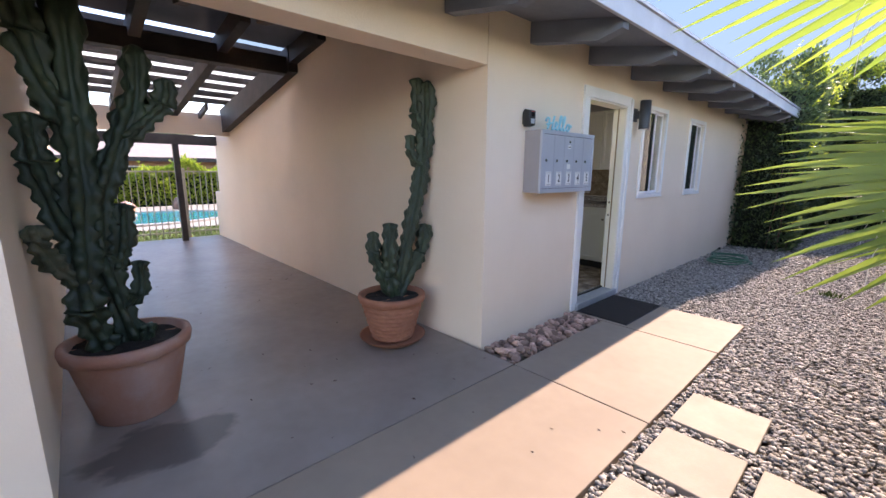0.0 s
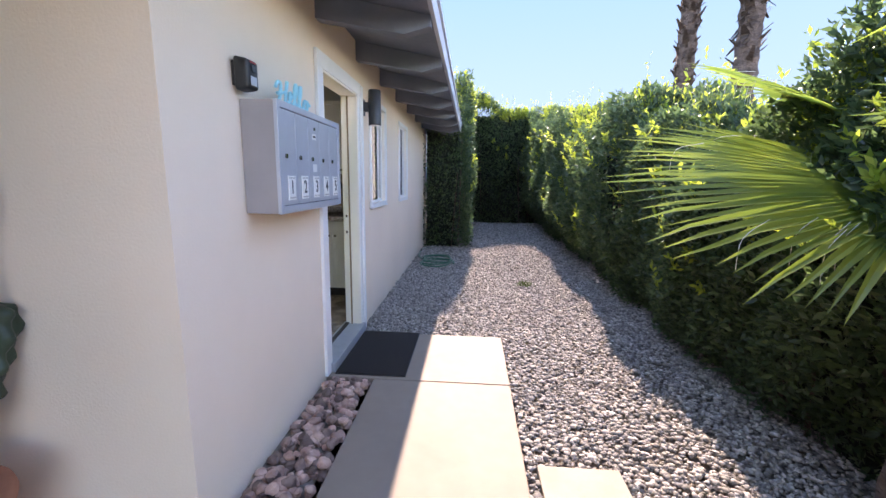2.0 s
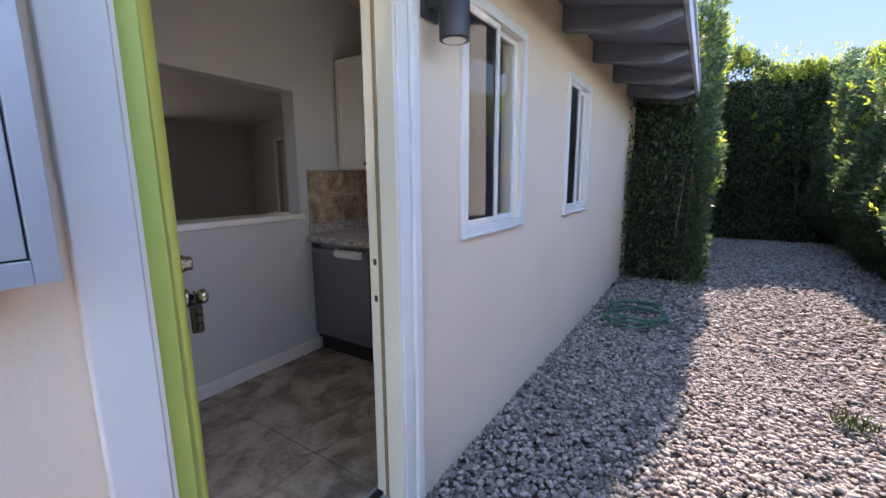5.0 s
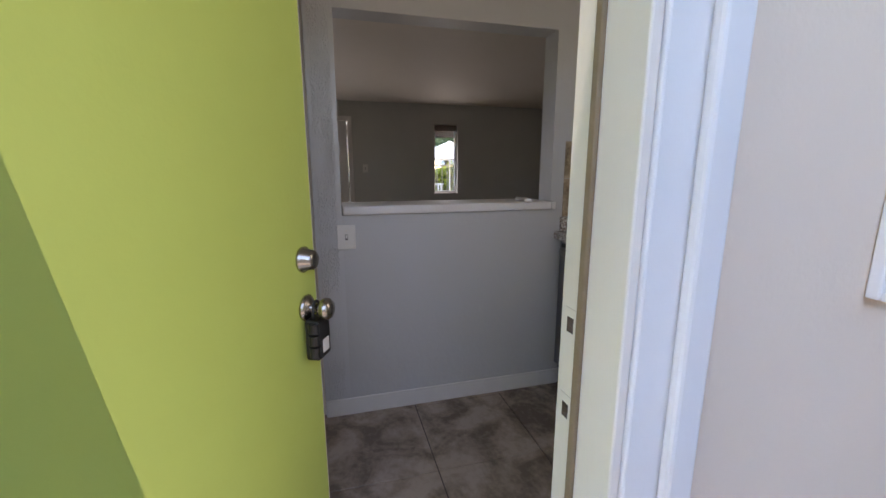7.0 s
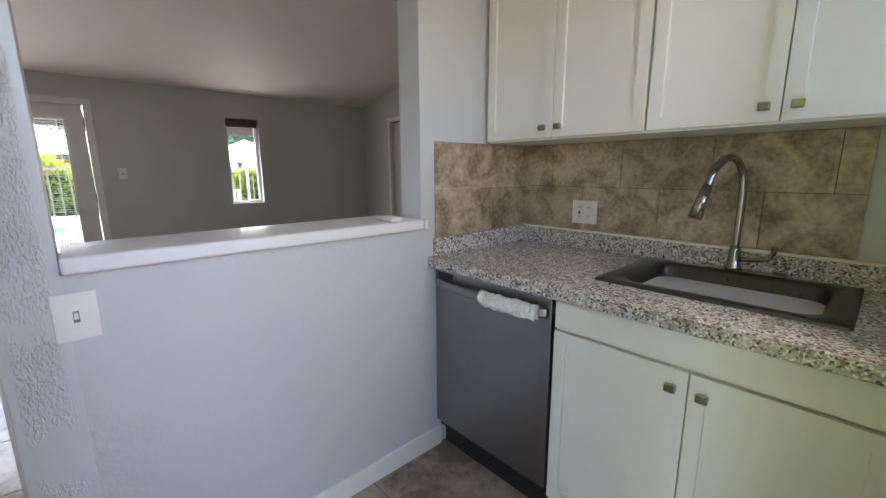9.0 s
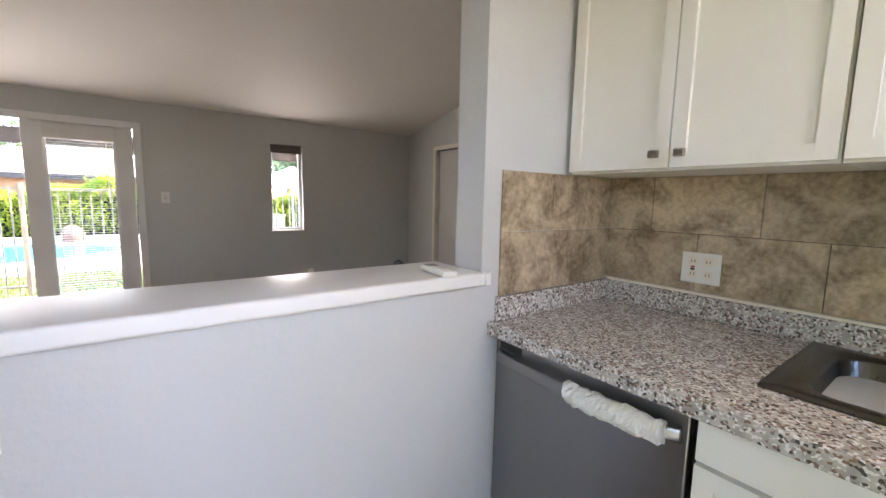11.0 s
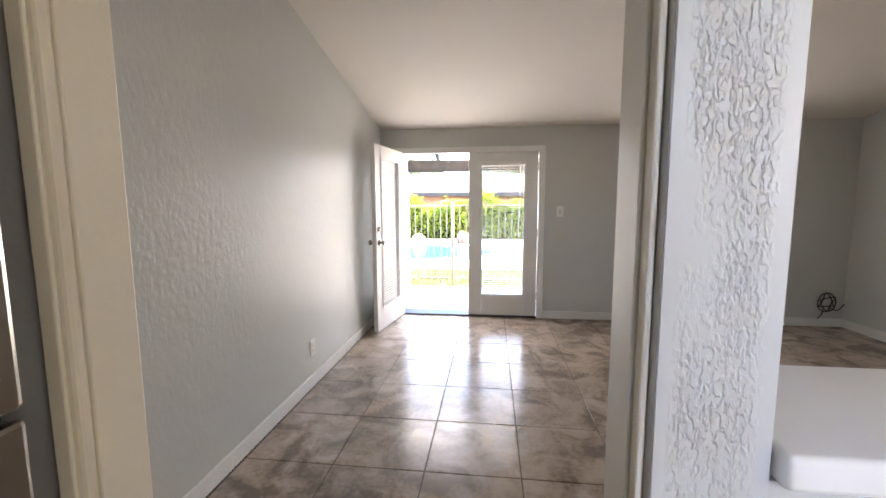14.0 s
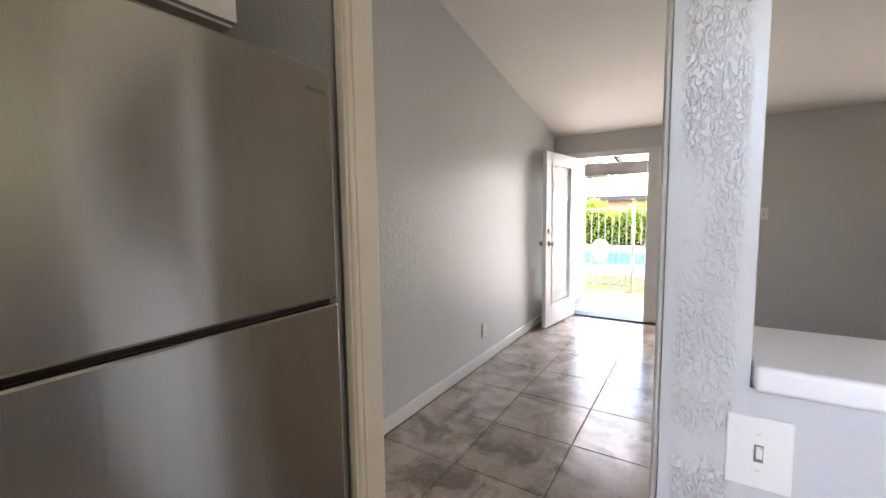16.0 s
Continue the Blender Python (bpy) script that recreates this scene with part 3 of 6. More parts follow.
# patio cover behind the house
cover = thing("patio_cover", "brown timber patio cover with pale panels", "patio cover", (-6.8, 2.0, 2.1))
part("beam", boxed(-7.50, -7.38, -2.6, 7.8, 1.90, 2.08, 0.006), dark_wood, cover)
for y in (-0.72, 3.05, 6.6):
    part("post", boxed(-7.49, -7.39, y - 0.05, y + 0.05, 0.0, 1.90, 0.005), dark_wood, cover)
for k in range(17):
    y = -2.3 + 0.61 * k
    part("rafter", sheet(bmesh.new(), -7.7, -5.825, y - 0.022, y + 0.022, 2.085, 2.40, 0.10), dark_wood, cover)
part("panel", sheet(bmesh.new(), -7.75, -5.825, 0.2, 7.9, 2.19, 2.505, 0.012), panel_plastic, cover, "pale translucent cover panel")

# ---- indoor floor ----
floor = setting("floor", boxed(-5.95, -0.02, 0.16, 7.55, -0.1, FL - 0.006), grout, "brown stone-look tile floor, glossy, with dark joints")

# ---- trim ----
before = set(scene.objects)
base = setting("baseboard", boxed(-5.668, -1.53, 0.16, 0.174, FL, FL + 0.09, 0.003), white_trim, "white painted baseboards")
for b_ in ((-5.669, -5.656, 2.07, 5.25), (-5.656, -5.04, 5.237, 5.25), (-1.389, -1.377, 1.652, 2.96), (-3.26, -1.53, 5.237, 5.25), (-1.533, -1.521, 1.66, 5.23), (-1.478, -1.466, 0.18, 0.91)):
    part("baseboard_run", boxed(*b_, FL, FL + 0.09, 0.003), white_trim, base)

move_indoors(before)


def casing(parent, axis, at, depth, u0, u1, z0, z1, w, mat_=None, bottom=False, name="casing"):
    """Flat boards round an opening: two uprights, a head, and a sill board if asked."""
    mat_ = mat_ or white_trim
    a0, a1 = sorted((at, at + depth))

    def board(ua, ub, za, zb):
        return boxed(a0, a1, ua, ub, za, zb, 0.004) if axis == "x" else boxed(ua, ub, a0, a1, za, zb, 0.004)
    part(name, board(u0 - w, u0, z0 - (w if bottom else 0), z1), mat_, parent)
    part(name, board(u1, u1 + w, z0 - (w if bottom else 0), z1), mat_, parent)
    part(name, board(u0 - w, u1 + w, z1, z1 + w), mat_, parent)
    if bottom:
        part(name, board(u0, u1, z0 - w, z0), mat_, parent)


# front door
entry = thing("door_1", "open lime green front door with satin nickel lock set", "door", (-0.03, 1.44, FL))
entry["kind"] = "structure"
casing(entry, "x", 0.001, 0.024, DOOR[0], DOOR[1], 0.0, 2.10, 0.10)
part("jamb", boxed(-0.121, 0.02, DOOR[1] - 0.018, DOOR[1] - 0.001, FL, 2.08, 0.003), trim_cream, entry, "cream painted door jamb")
part("jamb", boxed(-0.121, 0.02, DOOR[0] + 0.001, DOOR[0] + 0.012, FL, 2.08, 0.003), trim_cream, entry)
part("jamb", boxed(-0.121, 0.02, DOOR[0] + 0.012, DOOR[1] - 0.018, 2.082, 2.098, 0.003), trim_cream, entry)
part("door_stop", boxed(-0.070, -0.056, DOOR[1] - 0.026, DOOR[1] - 0.018, FL, 2.08, 0.002), material("brown_weatherstrip", (0.30, 0.21, 0.13), (0.24, 0.17, 0.10), 20, 0.8), entry, "thin brown weather-stripped stop")
part("brickmould", boxed(0.026, 0.045, DOOR[1] + 0.055, DOOR[1] + 0.10, 0.0, 2.18, 0.006), white_trim, entry)
part("threshold", boxed(-0.15, 0.055, DOOR[0] - 0.03, DOOR[1] + 0.03, -0.005, FL + 0.012, 0.006), sill_metal, entry, "worn pale metal threshold")
part("door_sweep", boxed(-0.12, -0.09, DOOR[0] + 0.012, DOOR[1] - 0.018, FL + 0.012, FL + 0.024), black_plastic, entry)
for z in (0.925, 1.068):
    part("strike_plate", boxed(-0.108, -0.074, DOOR[1] - 0.0200, DOOR[1] - 0.0182, z - 0.026, z + 0.026, 0.0006), trim_cream, entry, "painted strike plate")
    part("latch_hole", boxed(-0.099, -0.083, DOOR[1] - 0.0208, DOOR[1] - 0.0201, z - 0.012, z + 0.012), bark, entry)
HINGE, EDGE = Vector((-0.03, 1.474)), Vector((-0.715, 1.799))
ang = math.atan2(EDGE.y - HINGE.y, EDGE.x - HINGE.x)
W = (EDGE - HINGE).length
leafm = Matrix.Translation((HINGE.x, HINGE.y, 0)) @ Matrix.Rotation(ang, 4, "Z")
leaf = part("leaf", boxed(0, W, -0.022, 0.022, FL + 0.015, 2.075, 0.003, leafm), door_green, entry, "lime green painted door leaf")
part("leaf_edge", boxed(W + 0.0005, W + 0.003, -0.021, 0.021, FL + 0.016, 2.074, 0, leafm), trim_cream, leaf)


def knob_at(z, ball):
    s = -1
    bm = bmesh.new()
    x = W - 0.062
    if ball:
        prof = [(0.034, 0.0), (0.036, 0.006), (0.026, 0.014), (0.013, 0.018), (0.012, 0.036), (0.022, 0.042), (0.029, 0.052), (0.029, 0.062), (0.022, 0.072), (0.010, 0.076)]
    else:
        prof = [(0.033, 0.0), (0.034, 0.006), (0.028, 0.010), (0.025, 0.030), (0.020, 0.036), (0.014, 0.037)]
    lathe(bm, prof, 0, 0, 28)
    bm.transform(leafm @ Matrix.Translation((x, s * 0.022, z)) @ Matrix.Rotation(radians(90), 4, "X"))
    return bm


part("deadbolt", knob_at(1.075, False), nickel, leaf, "satin nickel deadbolt", True)
knob = part("doorknob", knob_at(0.945, True), nickel, leaf, "satin nickel round doorknob", True)
for zz in (0.945, 1.075):
    bm = rods((0, 0, 0), (0, 0, 0.05), 0.026, 0.024, 20)
    bm.transform(leafm @ Matrix.Translation((W - 0.062, 0.022, zz)) @ Matrix.Rotation(radians(-90), 4, "X"))
    part("inner_knob", bm, nickel, leaf)
lockbox = thing("lockbox", "black key lockbox hanging from the front doorknob", "lockbox", (0, 0, 0))
lb = leafm @ Matrix.Translation((W - 0.062, -0.052, 0))
part("shackle", sweep(bmesh.new(), [lb @ Vector((0.020 * math.cos(a), 0, 0.935 + 0.03 * math.sin(a))) for a in np.linspace(-0.4, math.pi + 0.4, 16)], circle(0.004, 8)), black_plastic, lockbox, "", True)
bm = boxed(-0.034, 0.034, -0.02, 0.02, 0.812, 0.922, 0.008, lb)
for k in range(3):
    rod(bm, lb @ Vector((-0.034, -0.008, 0.827 + 0.032 * k)), lb @ Vector((-0.034, -0.008, 0.853 + 0.032 * k)), 0.014, None, 12)
part("body", bm, black_plastic, lockbox)
part("paper_tag", boxed(-0.016, 0.016, -0.0225, -0.0205, 0.83, 0.865, 0, lb), white_plastic, lockbox, "small white paper tag")


screen_mesh = material("dark_screen_mesh", (0.035, 0.037, 0.038), (0.028, 0.03, 0.03), 60, 0.7, spec=0.25)


def window(name, y0, y1, z0, z1, label):
    w = thing(name, label, "window", (0, (y0 + y1) / 2, z0))
    w["kind"] = "structure"
    casing(w, "x", 0.001, 0.02, y0, y1, z0, z1, 0.05, bottom=True, name="window_frame")
    mid = y0 + 0.52 * (y1 - y0)
    for ya, yb, x in ((y0, mid + 0.015, -0.024), (mid - 0.015, y1, -0.056)):
        s = bmesh.new()
        for c in ((ya, ya + 0.03, z0, z1), (yb - 0.03, yb, z0, z1), (ya + 0.03, yb - 0.03, z0, z0 + 0.03), (ya + 0.03, yb - 0.03, z1 - 0.03, z1)):
            bx(s, x, x + 0.03, c[0] + 0.001, c[1] - 0.001, c[2] + 0.001, c[3] - 0.001, 0.003)
        sash = part("sash", s, white_trim, w, "white vinyl sliding sash")
        g = part("pane", boxed(x + 0.012, x + 0.018, ya + 0.028, yb - 0.028, z0 + 0.028, z1 - 0.028), glass, sash, "clear glass pane")
        g.visible_shadow = False
    screen = part("insect_screen", boxed(-0.0085, -0.0065, y0 + 0.022, mid - 0.01, z0 + 0.022, z1 - 0.022), screen_mesh, w, "dark insect screen over one half")
    edge = bmesh.new()
    for c in ((y0 + 0.004, y0 + 0.022, z0 + 0.004, z1 - 0.004), (mid - 0.01, mid + 0.008, z0 + 0.004, z1 - 0.004), (y0 + 0.022, mid - 0.01, z0 + 0.004, z0 + 0.022), (y0 + 0.022, mid - 0.01, z1 - 0.022, z1 - 0.004)):
        bx(edge, -0.012, -0.002, *c, 0.002)
    part("screen_frame", edge, white_trim, screen)
    part("sill_lip", boxed(0.021, 0.032, y0 - 0.05, y1 + 0.05, z0 - 0.05, z0 - 0.036, 0.003), white_trim, w)


window("window_1", 2.735, 3.375, 1.15, 2.13, "white vinyl sliding window in cream stucco")
window("window_2", 4.325, 4.92, 1.14, 2.11, "white vinyl sliding window nearer the hedge")

# patio doors
before = set(scene.objects)
pd = thing("door_2", "white double patio doors, one leaf open", "patio door", (-5.67, 1.2, FL))
pd["kind"] = "structure"
casing(pd, "x", -5.669, 0.018, 0.39, 2.0, FL, 1.985, 0.065)
part("threshold", boxed(-5.86, -5.655, 0.392, 1.998, FL - 0.03, FL + 0.02, 0.004), black_plastic, pd, "dark metal threshold")


def patio_leaf(m, blinds):
    """A white door leaf with one tall glass light, built along +y from its hinge at the origin."""
    bm = bmesh.new()
    w, h, st, bot = 0.79, 1.925, 0.145, 0.24
    for c in ((0, st, 0, h), (w - st, w, 0, h), (st, w - st, 0, bot), (st, w - st, h - 0.13, h)):
        bx(bm, -0.022, 0.022, c[0], c[1], c[2], c[3], 0.003)
    bm.transform(m)
    lf = part("leaf", bm, white_trim, pd, "white painted door leaf with tall glass")
    g = part("pane", boxed(-0.004, 0.004, st - 0.01, w - st + 0.01, bot - 0.01, h - 0.12, 0, m), glass, lf, "clear glass pane")
    g.visible_shadow = False
    bm = bmesh.new()
    for s in (-1, 1):
        for c in ((st - 0.012, st + 0.012, bot - 0.012, h - 0.118), (w - st - 0.012, w - st + 0.012, bot - 0.012, h - 0.118), (st, w - st, bot - 0.012, bot + 0.012), (st, w - st, h - 0.142, h - 0.118)):
            bx(bm, *sorted((s * 0.0225, s * 0.03)), *c, 0.002)
    bm.transform(m)
    part("glazing_bead", bm, white_trim, lf)
    if blinds:
        part("blind_headrail", boxed(0.03, 0.055, st - 0.005, w - st + 0.005, h - 0.165, h - 0.125, 0.003, m), white_plastic, lf)
        for k in range(66):
            z = bot + 0.03 + k * 0.0235
            if z < h - 0.17:
                part("slat", boxed(0.033, 0.052, st + 0.005, w - st - 0.005, z, z + 0.0012, 0, m), white_plastic, lf)
        part("blind_wand", rods(m @ Vector((0.056, st + 0.06, h - 0.17)), m @ Vector((0.056, st + 0.06, h - 0.75)), 0.003, None, 6), white_plastic, lf)
    for z in (0.2, 0.95, 1.7):
        part("hinge", rods(m @ Vector((0.024, -0.004, z)), m @ Vector((0.024, -0.004, z + 0.09)), 0.007, None, 8), nickel, lf, "steel butt hinge")
    return lf, w


patio_leaf(Matrix.Translation((-5.70, 1.992, FL + 0.015)) @ Matrix.Diagonal((1, -1, 1, 1)), True)
odm = Matrix.Translation((-5.665, 0.405, FL + 0.015)) @ Matrix.Rotation(math.atan2(-0.11, 0.765) - math.pi / 2, 4, "Z")
lf, w_ = patio_leaf(odm, False)
for zz, big in ((0.93, True), (1.07, False)):
    for s in (-1, 1):
        bm = bmesh.new()
        lathe(bm, [(0.03, 0), (0.031, 0.006), (0.012, 0.014), (0.012, 0.034), (0.026, 0.044), (0.026, 0.06), (0.012, 0.066)] if big else [(0.028, 0), (0.028, 0.008), (0.02, 0.02), (0.01, 0.021)], 0, 0, 20)
        bm.transform(odm @ Matrix.Translation((s * 0.022, w_ - 0.06, zz)) @ Matrix.Rotation(radians(90 * s), 4, "Y"))
        part("doorknob" if big else "deadbolt", bm, nickel, lf, "", True)
# a second blind hangs on the open leaf towards the wall
for k in range(56):
    part("slat", boxed(-0.05, -0.033, 0.155, 0.635, 0.28 + k * 0.0265, 0.2812 + k * 0.0265, 0, odm), white_plastic, lf)

sw = thing("window_3", "narrow white slot window with a raised blind", "window", (-5.7, 3.49, 0.93))
sw["kind"] = "structure"
for c in ((3.302, 3.33, 0.932, 1.968), (3.65, 3.678, 0.932, 1.968), (3.33, 3.65, 0.932, 0.96), (3.33, 3.65, 1.94, 1.968)):
    part("window_frame", boxed(-5.79, -5.73, *c, 0.003), white_trim, sw)
g = part("pane", boxed(-5.764, -5.758, 3.325, 3.655, 0.955, 1.945), glass, sw, "clear glass pane")
g.visible_shadow = False
part("blind_stack", boxed(-5.725, -5.69, 3.31, 3.67, 1.87, 1.965, 0.004), material("bronze_blind", (0.14, 0.11, 0.09), (0.1, 0.08, 0.07), 10, 0.6), sw, "brown raised blind stack")
part("window_sill", boxed(-5.73, -5.655, 3.295, 3.685, 0.915, 0.9295, 0.003), white_trim, sw)

# passage trim and ledge
tr_ = setting("trim", boxed(-1.3885, -1.370, 0.892, 0.936, FL, 2.09, 0.006), trim_cream, "cream casing beside the refrigerator")
part("casing_bead", boxed(-1.3695, -1.363, 0.900, 0.926, FL, 2.09, 0.003), trim_cream, tr_)
part("jamb", boxed(-1.466, -1.3887, 0.9255, 0.9385, FL, 2.055, 0.003), trim_cream, tr_)
part("jamb", boxed(-1.515, -1.43, 1.636, 1.649, FL, 2.055, 0.003), white_trim, tr_, "glossy white passage jamb")
part("jamb_bead", boxed(-1.428, -1.405, 1.640, 1.649, FL, 2.055, 0.003), trim_cream, tr_)
bm = boxed(-1.635, -1.365, 1.777, 2.862, 1.090, 1.132)
bmesh.ops.bevel(bm, geom=bm.edges[:], offset=0.009, segments=4, affect="EDGES", profile=0.5)
ledge = solid("ledge", bm, ledge_white, "glossy white ledge on the half wall", "ledge", smooth=True)
part("nosing", boxed(-1.388, -1.3655, 2.8635, 2.885, 1.0905, 1.1315, 0.004), ledge_white, ledge)
move_indoors(before)

before = set(scene.objects)
# ---- kitchen ----
def shaker(x0, x1, z0, z1, y, rail=0.055):
    """A shaker door whose face looks towards -y."""
    bm = boxed(x0, x1, y, y + 0.019, z0, z1)
    front = min(bm.faces, key=lambda f_: f_.calc_center_median().y)
    bmesh.ops.inset_individual(bm, faces=[front], thickness=rail, depth=0)
    bmesh.ops.inset_individual(bm, faces=[front], thickness=0.0015, depth=-0.010)
    return bm


def pull(x, y, z):
    bm = rods((x, y, z), (x, y - 0.012, z), 0.006, None, 10)
    return bx(bm, x - 0.014, x + 0.014, y - 0.028, y - 0.012, z - 0.011, z + 0.011, 0.003)


def wall_cabinet(x0, x1, mid, label):
    c = thing("wall_cabinet", label, "cabinet", ((x0 + x1) / 2, 3.4, 1.445), "kitchen wall cabinets")
    part("body", boxed(x0, x1, 3.262, 3.548, 1.445, 2.26, 0.002), cabinet_white, c)
    for xa, xb, kx in ((x0 + 0.004, mid - 0.002, mid - 0.035), (mid + 0.002, x1 - 0.004, mid + 0.035)):
        d = part("door", shaker(xa, xb, 1.452, 2.255, 3.24), cabinet_white, c)
        part("handle", pull(kx, 3.24, 1.49), nickel, d, "square brushed nickel knob")


wall_cabinet(-1.372, -0.682, -1.035, "white shaker wall cabinet with two doors in the corner")
wall_cabinet(-0.680, -0.02, -0.335, "white shaker wall cabinet above the sink")
base_c = thing("base_cabinet", "white shaker sink cabinet with two doors", "cabinet", (-0.47, 3.2, FL))
part("body", boxed(-0.792, -0.02, 2.952, 3.548, FL + 0.1, 0.928, 0.002), cabinet_white, base_c)
part("toe_kick", boxed(-0.79, -0.157, 3.0, 3.05, FL, FL + 0.099), black_plastic, base_c, "dark toe kick")
part("drawer_front", boxed(-0.788, -0.024, 2.931, 2.951, 0.822, 0.922, 0.002), cabinet_white, base_c)
for xa, xb, kx in ((-0.788, -0.394, -0.428), (-0.390, -0.024, -0.355)):
    d = part("door", shaker(xa, xb, FL + 0.125, 0.812, 2.931), cabinet_white, base_c)
    part("handle", pull(kx, 2.931, 0.765), nickel, d, "square brushed nickel knob")
dw = thing("dishwasher", "stainless dishwasher with film still on its handle", "dishwasher", (-1.09, 3.2, FL))
part("tub", boxed(-1.384, -0.800, 2.962, 3.54, FL + 0.1, 0.926), black_plastic, dw)
part("front", boxed(-1.380, -0.802, 2.932, 2.960, FL + 0.14, 0.918, 0.004), steel_dw, dw, "brushed steel front panel")
part("kick_plate", boxed(-1.38, -0.805, 2.99, 3.02, FL, FL + 0.105), black_plastic, dw, "black kick plate")
part("control_slot", boxed(-1.36, -1.27, 2.9295, 2.9315, 0.884, 0.906, 0.0005), black_plastic, dw)
handle = part("handle", sweep(bmesh.new(), curve_points([(-1.365, 2.928, 0.862), (-1.30, 2.905, 0.862), (-1.09, 2.893, 0.862), (-0.88, 2.905, 0.862), (-0.815, 2.928, 0.862)], 20),
              [(0.006 * math.cos(a), 0.018 * math.sin(a)) for a in np.linspace(0, 2 * math.pi, 10, endpoint=False)]), steel_dw, dw, "bowed steel bar handle", True)


def crumple(k):
    r = random.Random(k)
    return [((0.018 + r.uniform(-0.004, 0.004)) * math.cos(a), (0.027 + r.uniform(-0.005, 0.005)) * math.sin(a)) for a in np.linspace(0, 2 * math.pi, 12, endpoint=False)]


part("film_wrap", sweep(bmesh.new(), [(-1.08 + 0.24 * i / 44, 2.894 + 0.25 * (-1.00 + 0.24 * i / 44 + 0.96) ** 2, 0.862 + 0.003 * math.sin(i * 0.9)) for i in range(45)], crumple), plastic_wrap, handle, "crumpled white film")
bm = bmesh.new()
for c in ((-1.388, -0.016, 2.902, 3.10), (-1.388, -0.016, 3.49, 3.548), (-1.388, -0.682, 3.10, 3.49), (-0.162, -0.016, 3.10, 3.49)):
    bx(bm, *c, 0.930, 0.968)
bmesh.ops.remove_doubles(bm, verts=bm.verts[:], dist=0.0003)
bx(bm, -1.388, -0.016, 2.894, 2.9015, 0.926, 0.9675, 0.003)
counter = solid("countertop", bm, granite_mat, "speckled grey granite countertop with a low upstand", "countertop")
part("upstand", boxed(-1.366, -0.016, 3.527, 3.547, 0.9685, 1.045, 0.003), granite_mat, counter)
part("upstand", boxed(-1.3885, -1.3675, 2.925, 3.547, 0.9685, 1.045, 0.003), granite_mat, counter)
part("caulk_strip", boxed(-1.366, -0.016, 3.5275, 3.5485, 1.0455, 1.054), trim_cream, counter)

sink = thing("kitchen_sink", "stainless drop-in sink with rounded basin", "sink", (-0.43, 3.3, 0.968))
bm = bmesh.new()


def rounded(x0, x1, y0, y1, r, n=6):
    pts = []
    for cx, cy, a0 in ((x1 - r, y1 - r, 0), (x0 + r, y1 - r, 90), (x0 + r, y0 + r, 180), (x1 - r, y0 + r, 270)):
        pts += [(cx + r * math.cos(radians(a0 + 90 * i / n)), cy + r * math.sin(radians(a0 + 90 * i / n))) for i in range(n + 1)]
    return pts


loops = [(rounded(-0.735, -0.122, 3.065, 3.545, 0.012), 0.969), (rounded(-0.733, -0.124, 3.067, 3.543, 0.012), 0.976), (rounded(-0.672, -0.176, 3.108, 3.474, 0.06), 0.976),
         (rounded(-0.664, -0.184, 3.116, 3.466, 0.06), 0.966), (rounded(-0.650, -0.198, 3.130, 3.452, 0.06), 0.80), (rounded(-0.620, -0.228, 3.160, 3.422, 0.05), 0.785)]
rings = [[bm.verts.new((x, y, z)) for x, y in pts] for pts, z in loops]
for a, b in zip(rings, rings[1:]):
    for i in range(len(a)):
        bm.faces.new((a[i], a[(i + 1) % len(a)], b[(i + 1) % len(b)], b[i]))
bm.faces.new(rings[-1])
part("basin", bm, sink_steel, sink, "brushed steel basin", True)
part("drain", rods((-0.42, 3.29, 0.786), (-0.42, 3.29, 0.789), 0.045, None, 24), nickel, sink)
fc = thing("faucet", "brushed nickel gooseneck pull-down faucet", "faucet", (-0.447, 3.505, 0.976))
part("base_plate", boxed(-0.52, -0.30, 3.485, 3.53, 0.9765, 0.984, 0.003), nickel, fc)
bm = lathe(bmesh.new(), [(0.026, 0.984), (0.026, 0.99), (0.020, 1.0), (0.017, 1.05), (0.0165, 1.06)], -0.447, 3.505, 24)
part("body", bm, nickel, fc, "", True)
part("spout", sweep(bmesh.new(), curve_points([(-0.447, 3.505, 1.05), (-0.447, 3.505, 1.24), (-0.455, 3.495, 1.32), (-0.475, 3.44, 1.365), (-0.50, 3.375, 1.335), (-0.512, 3.345, 1.27)], 30), circle(0.012, 12)), nickel, fc, "arched spout", True)
part("spray_head", rods((-0.511, 3.347, 1.275), (-0.528, 3.31, 1.17), 0.014, 0.021, 18), nickel, fc, "tapered spray head", True)
part("lever", sweep(bmesh.new(), curve_points([(-0.43, 3.505, 1.02), (-0.375, 3.50, 1.025), (-0.345, 3.50, 1.04), (-0.34, 3.50, 1.075)], 14), circle(0.008, 8)), nickel, fc, "curved lever handle", True)


# Grey for the switch slot: the toggle's shadow put into its colour.
slot_shade = material("toggle_shadow_grey", (0.22, 0.21, 0.20), (0.18, 0.17, 0.16), 20, 0.6)


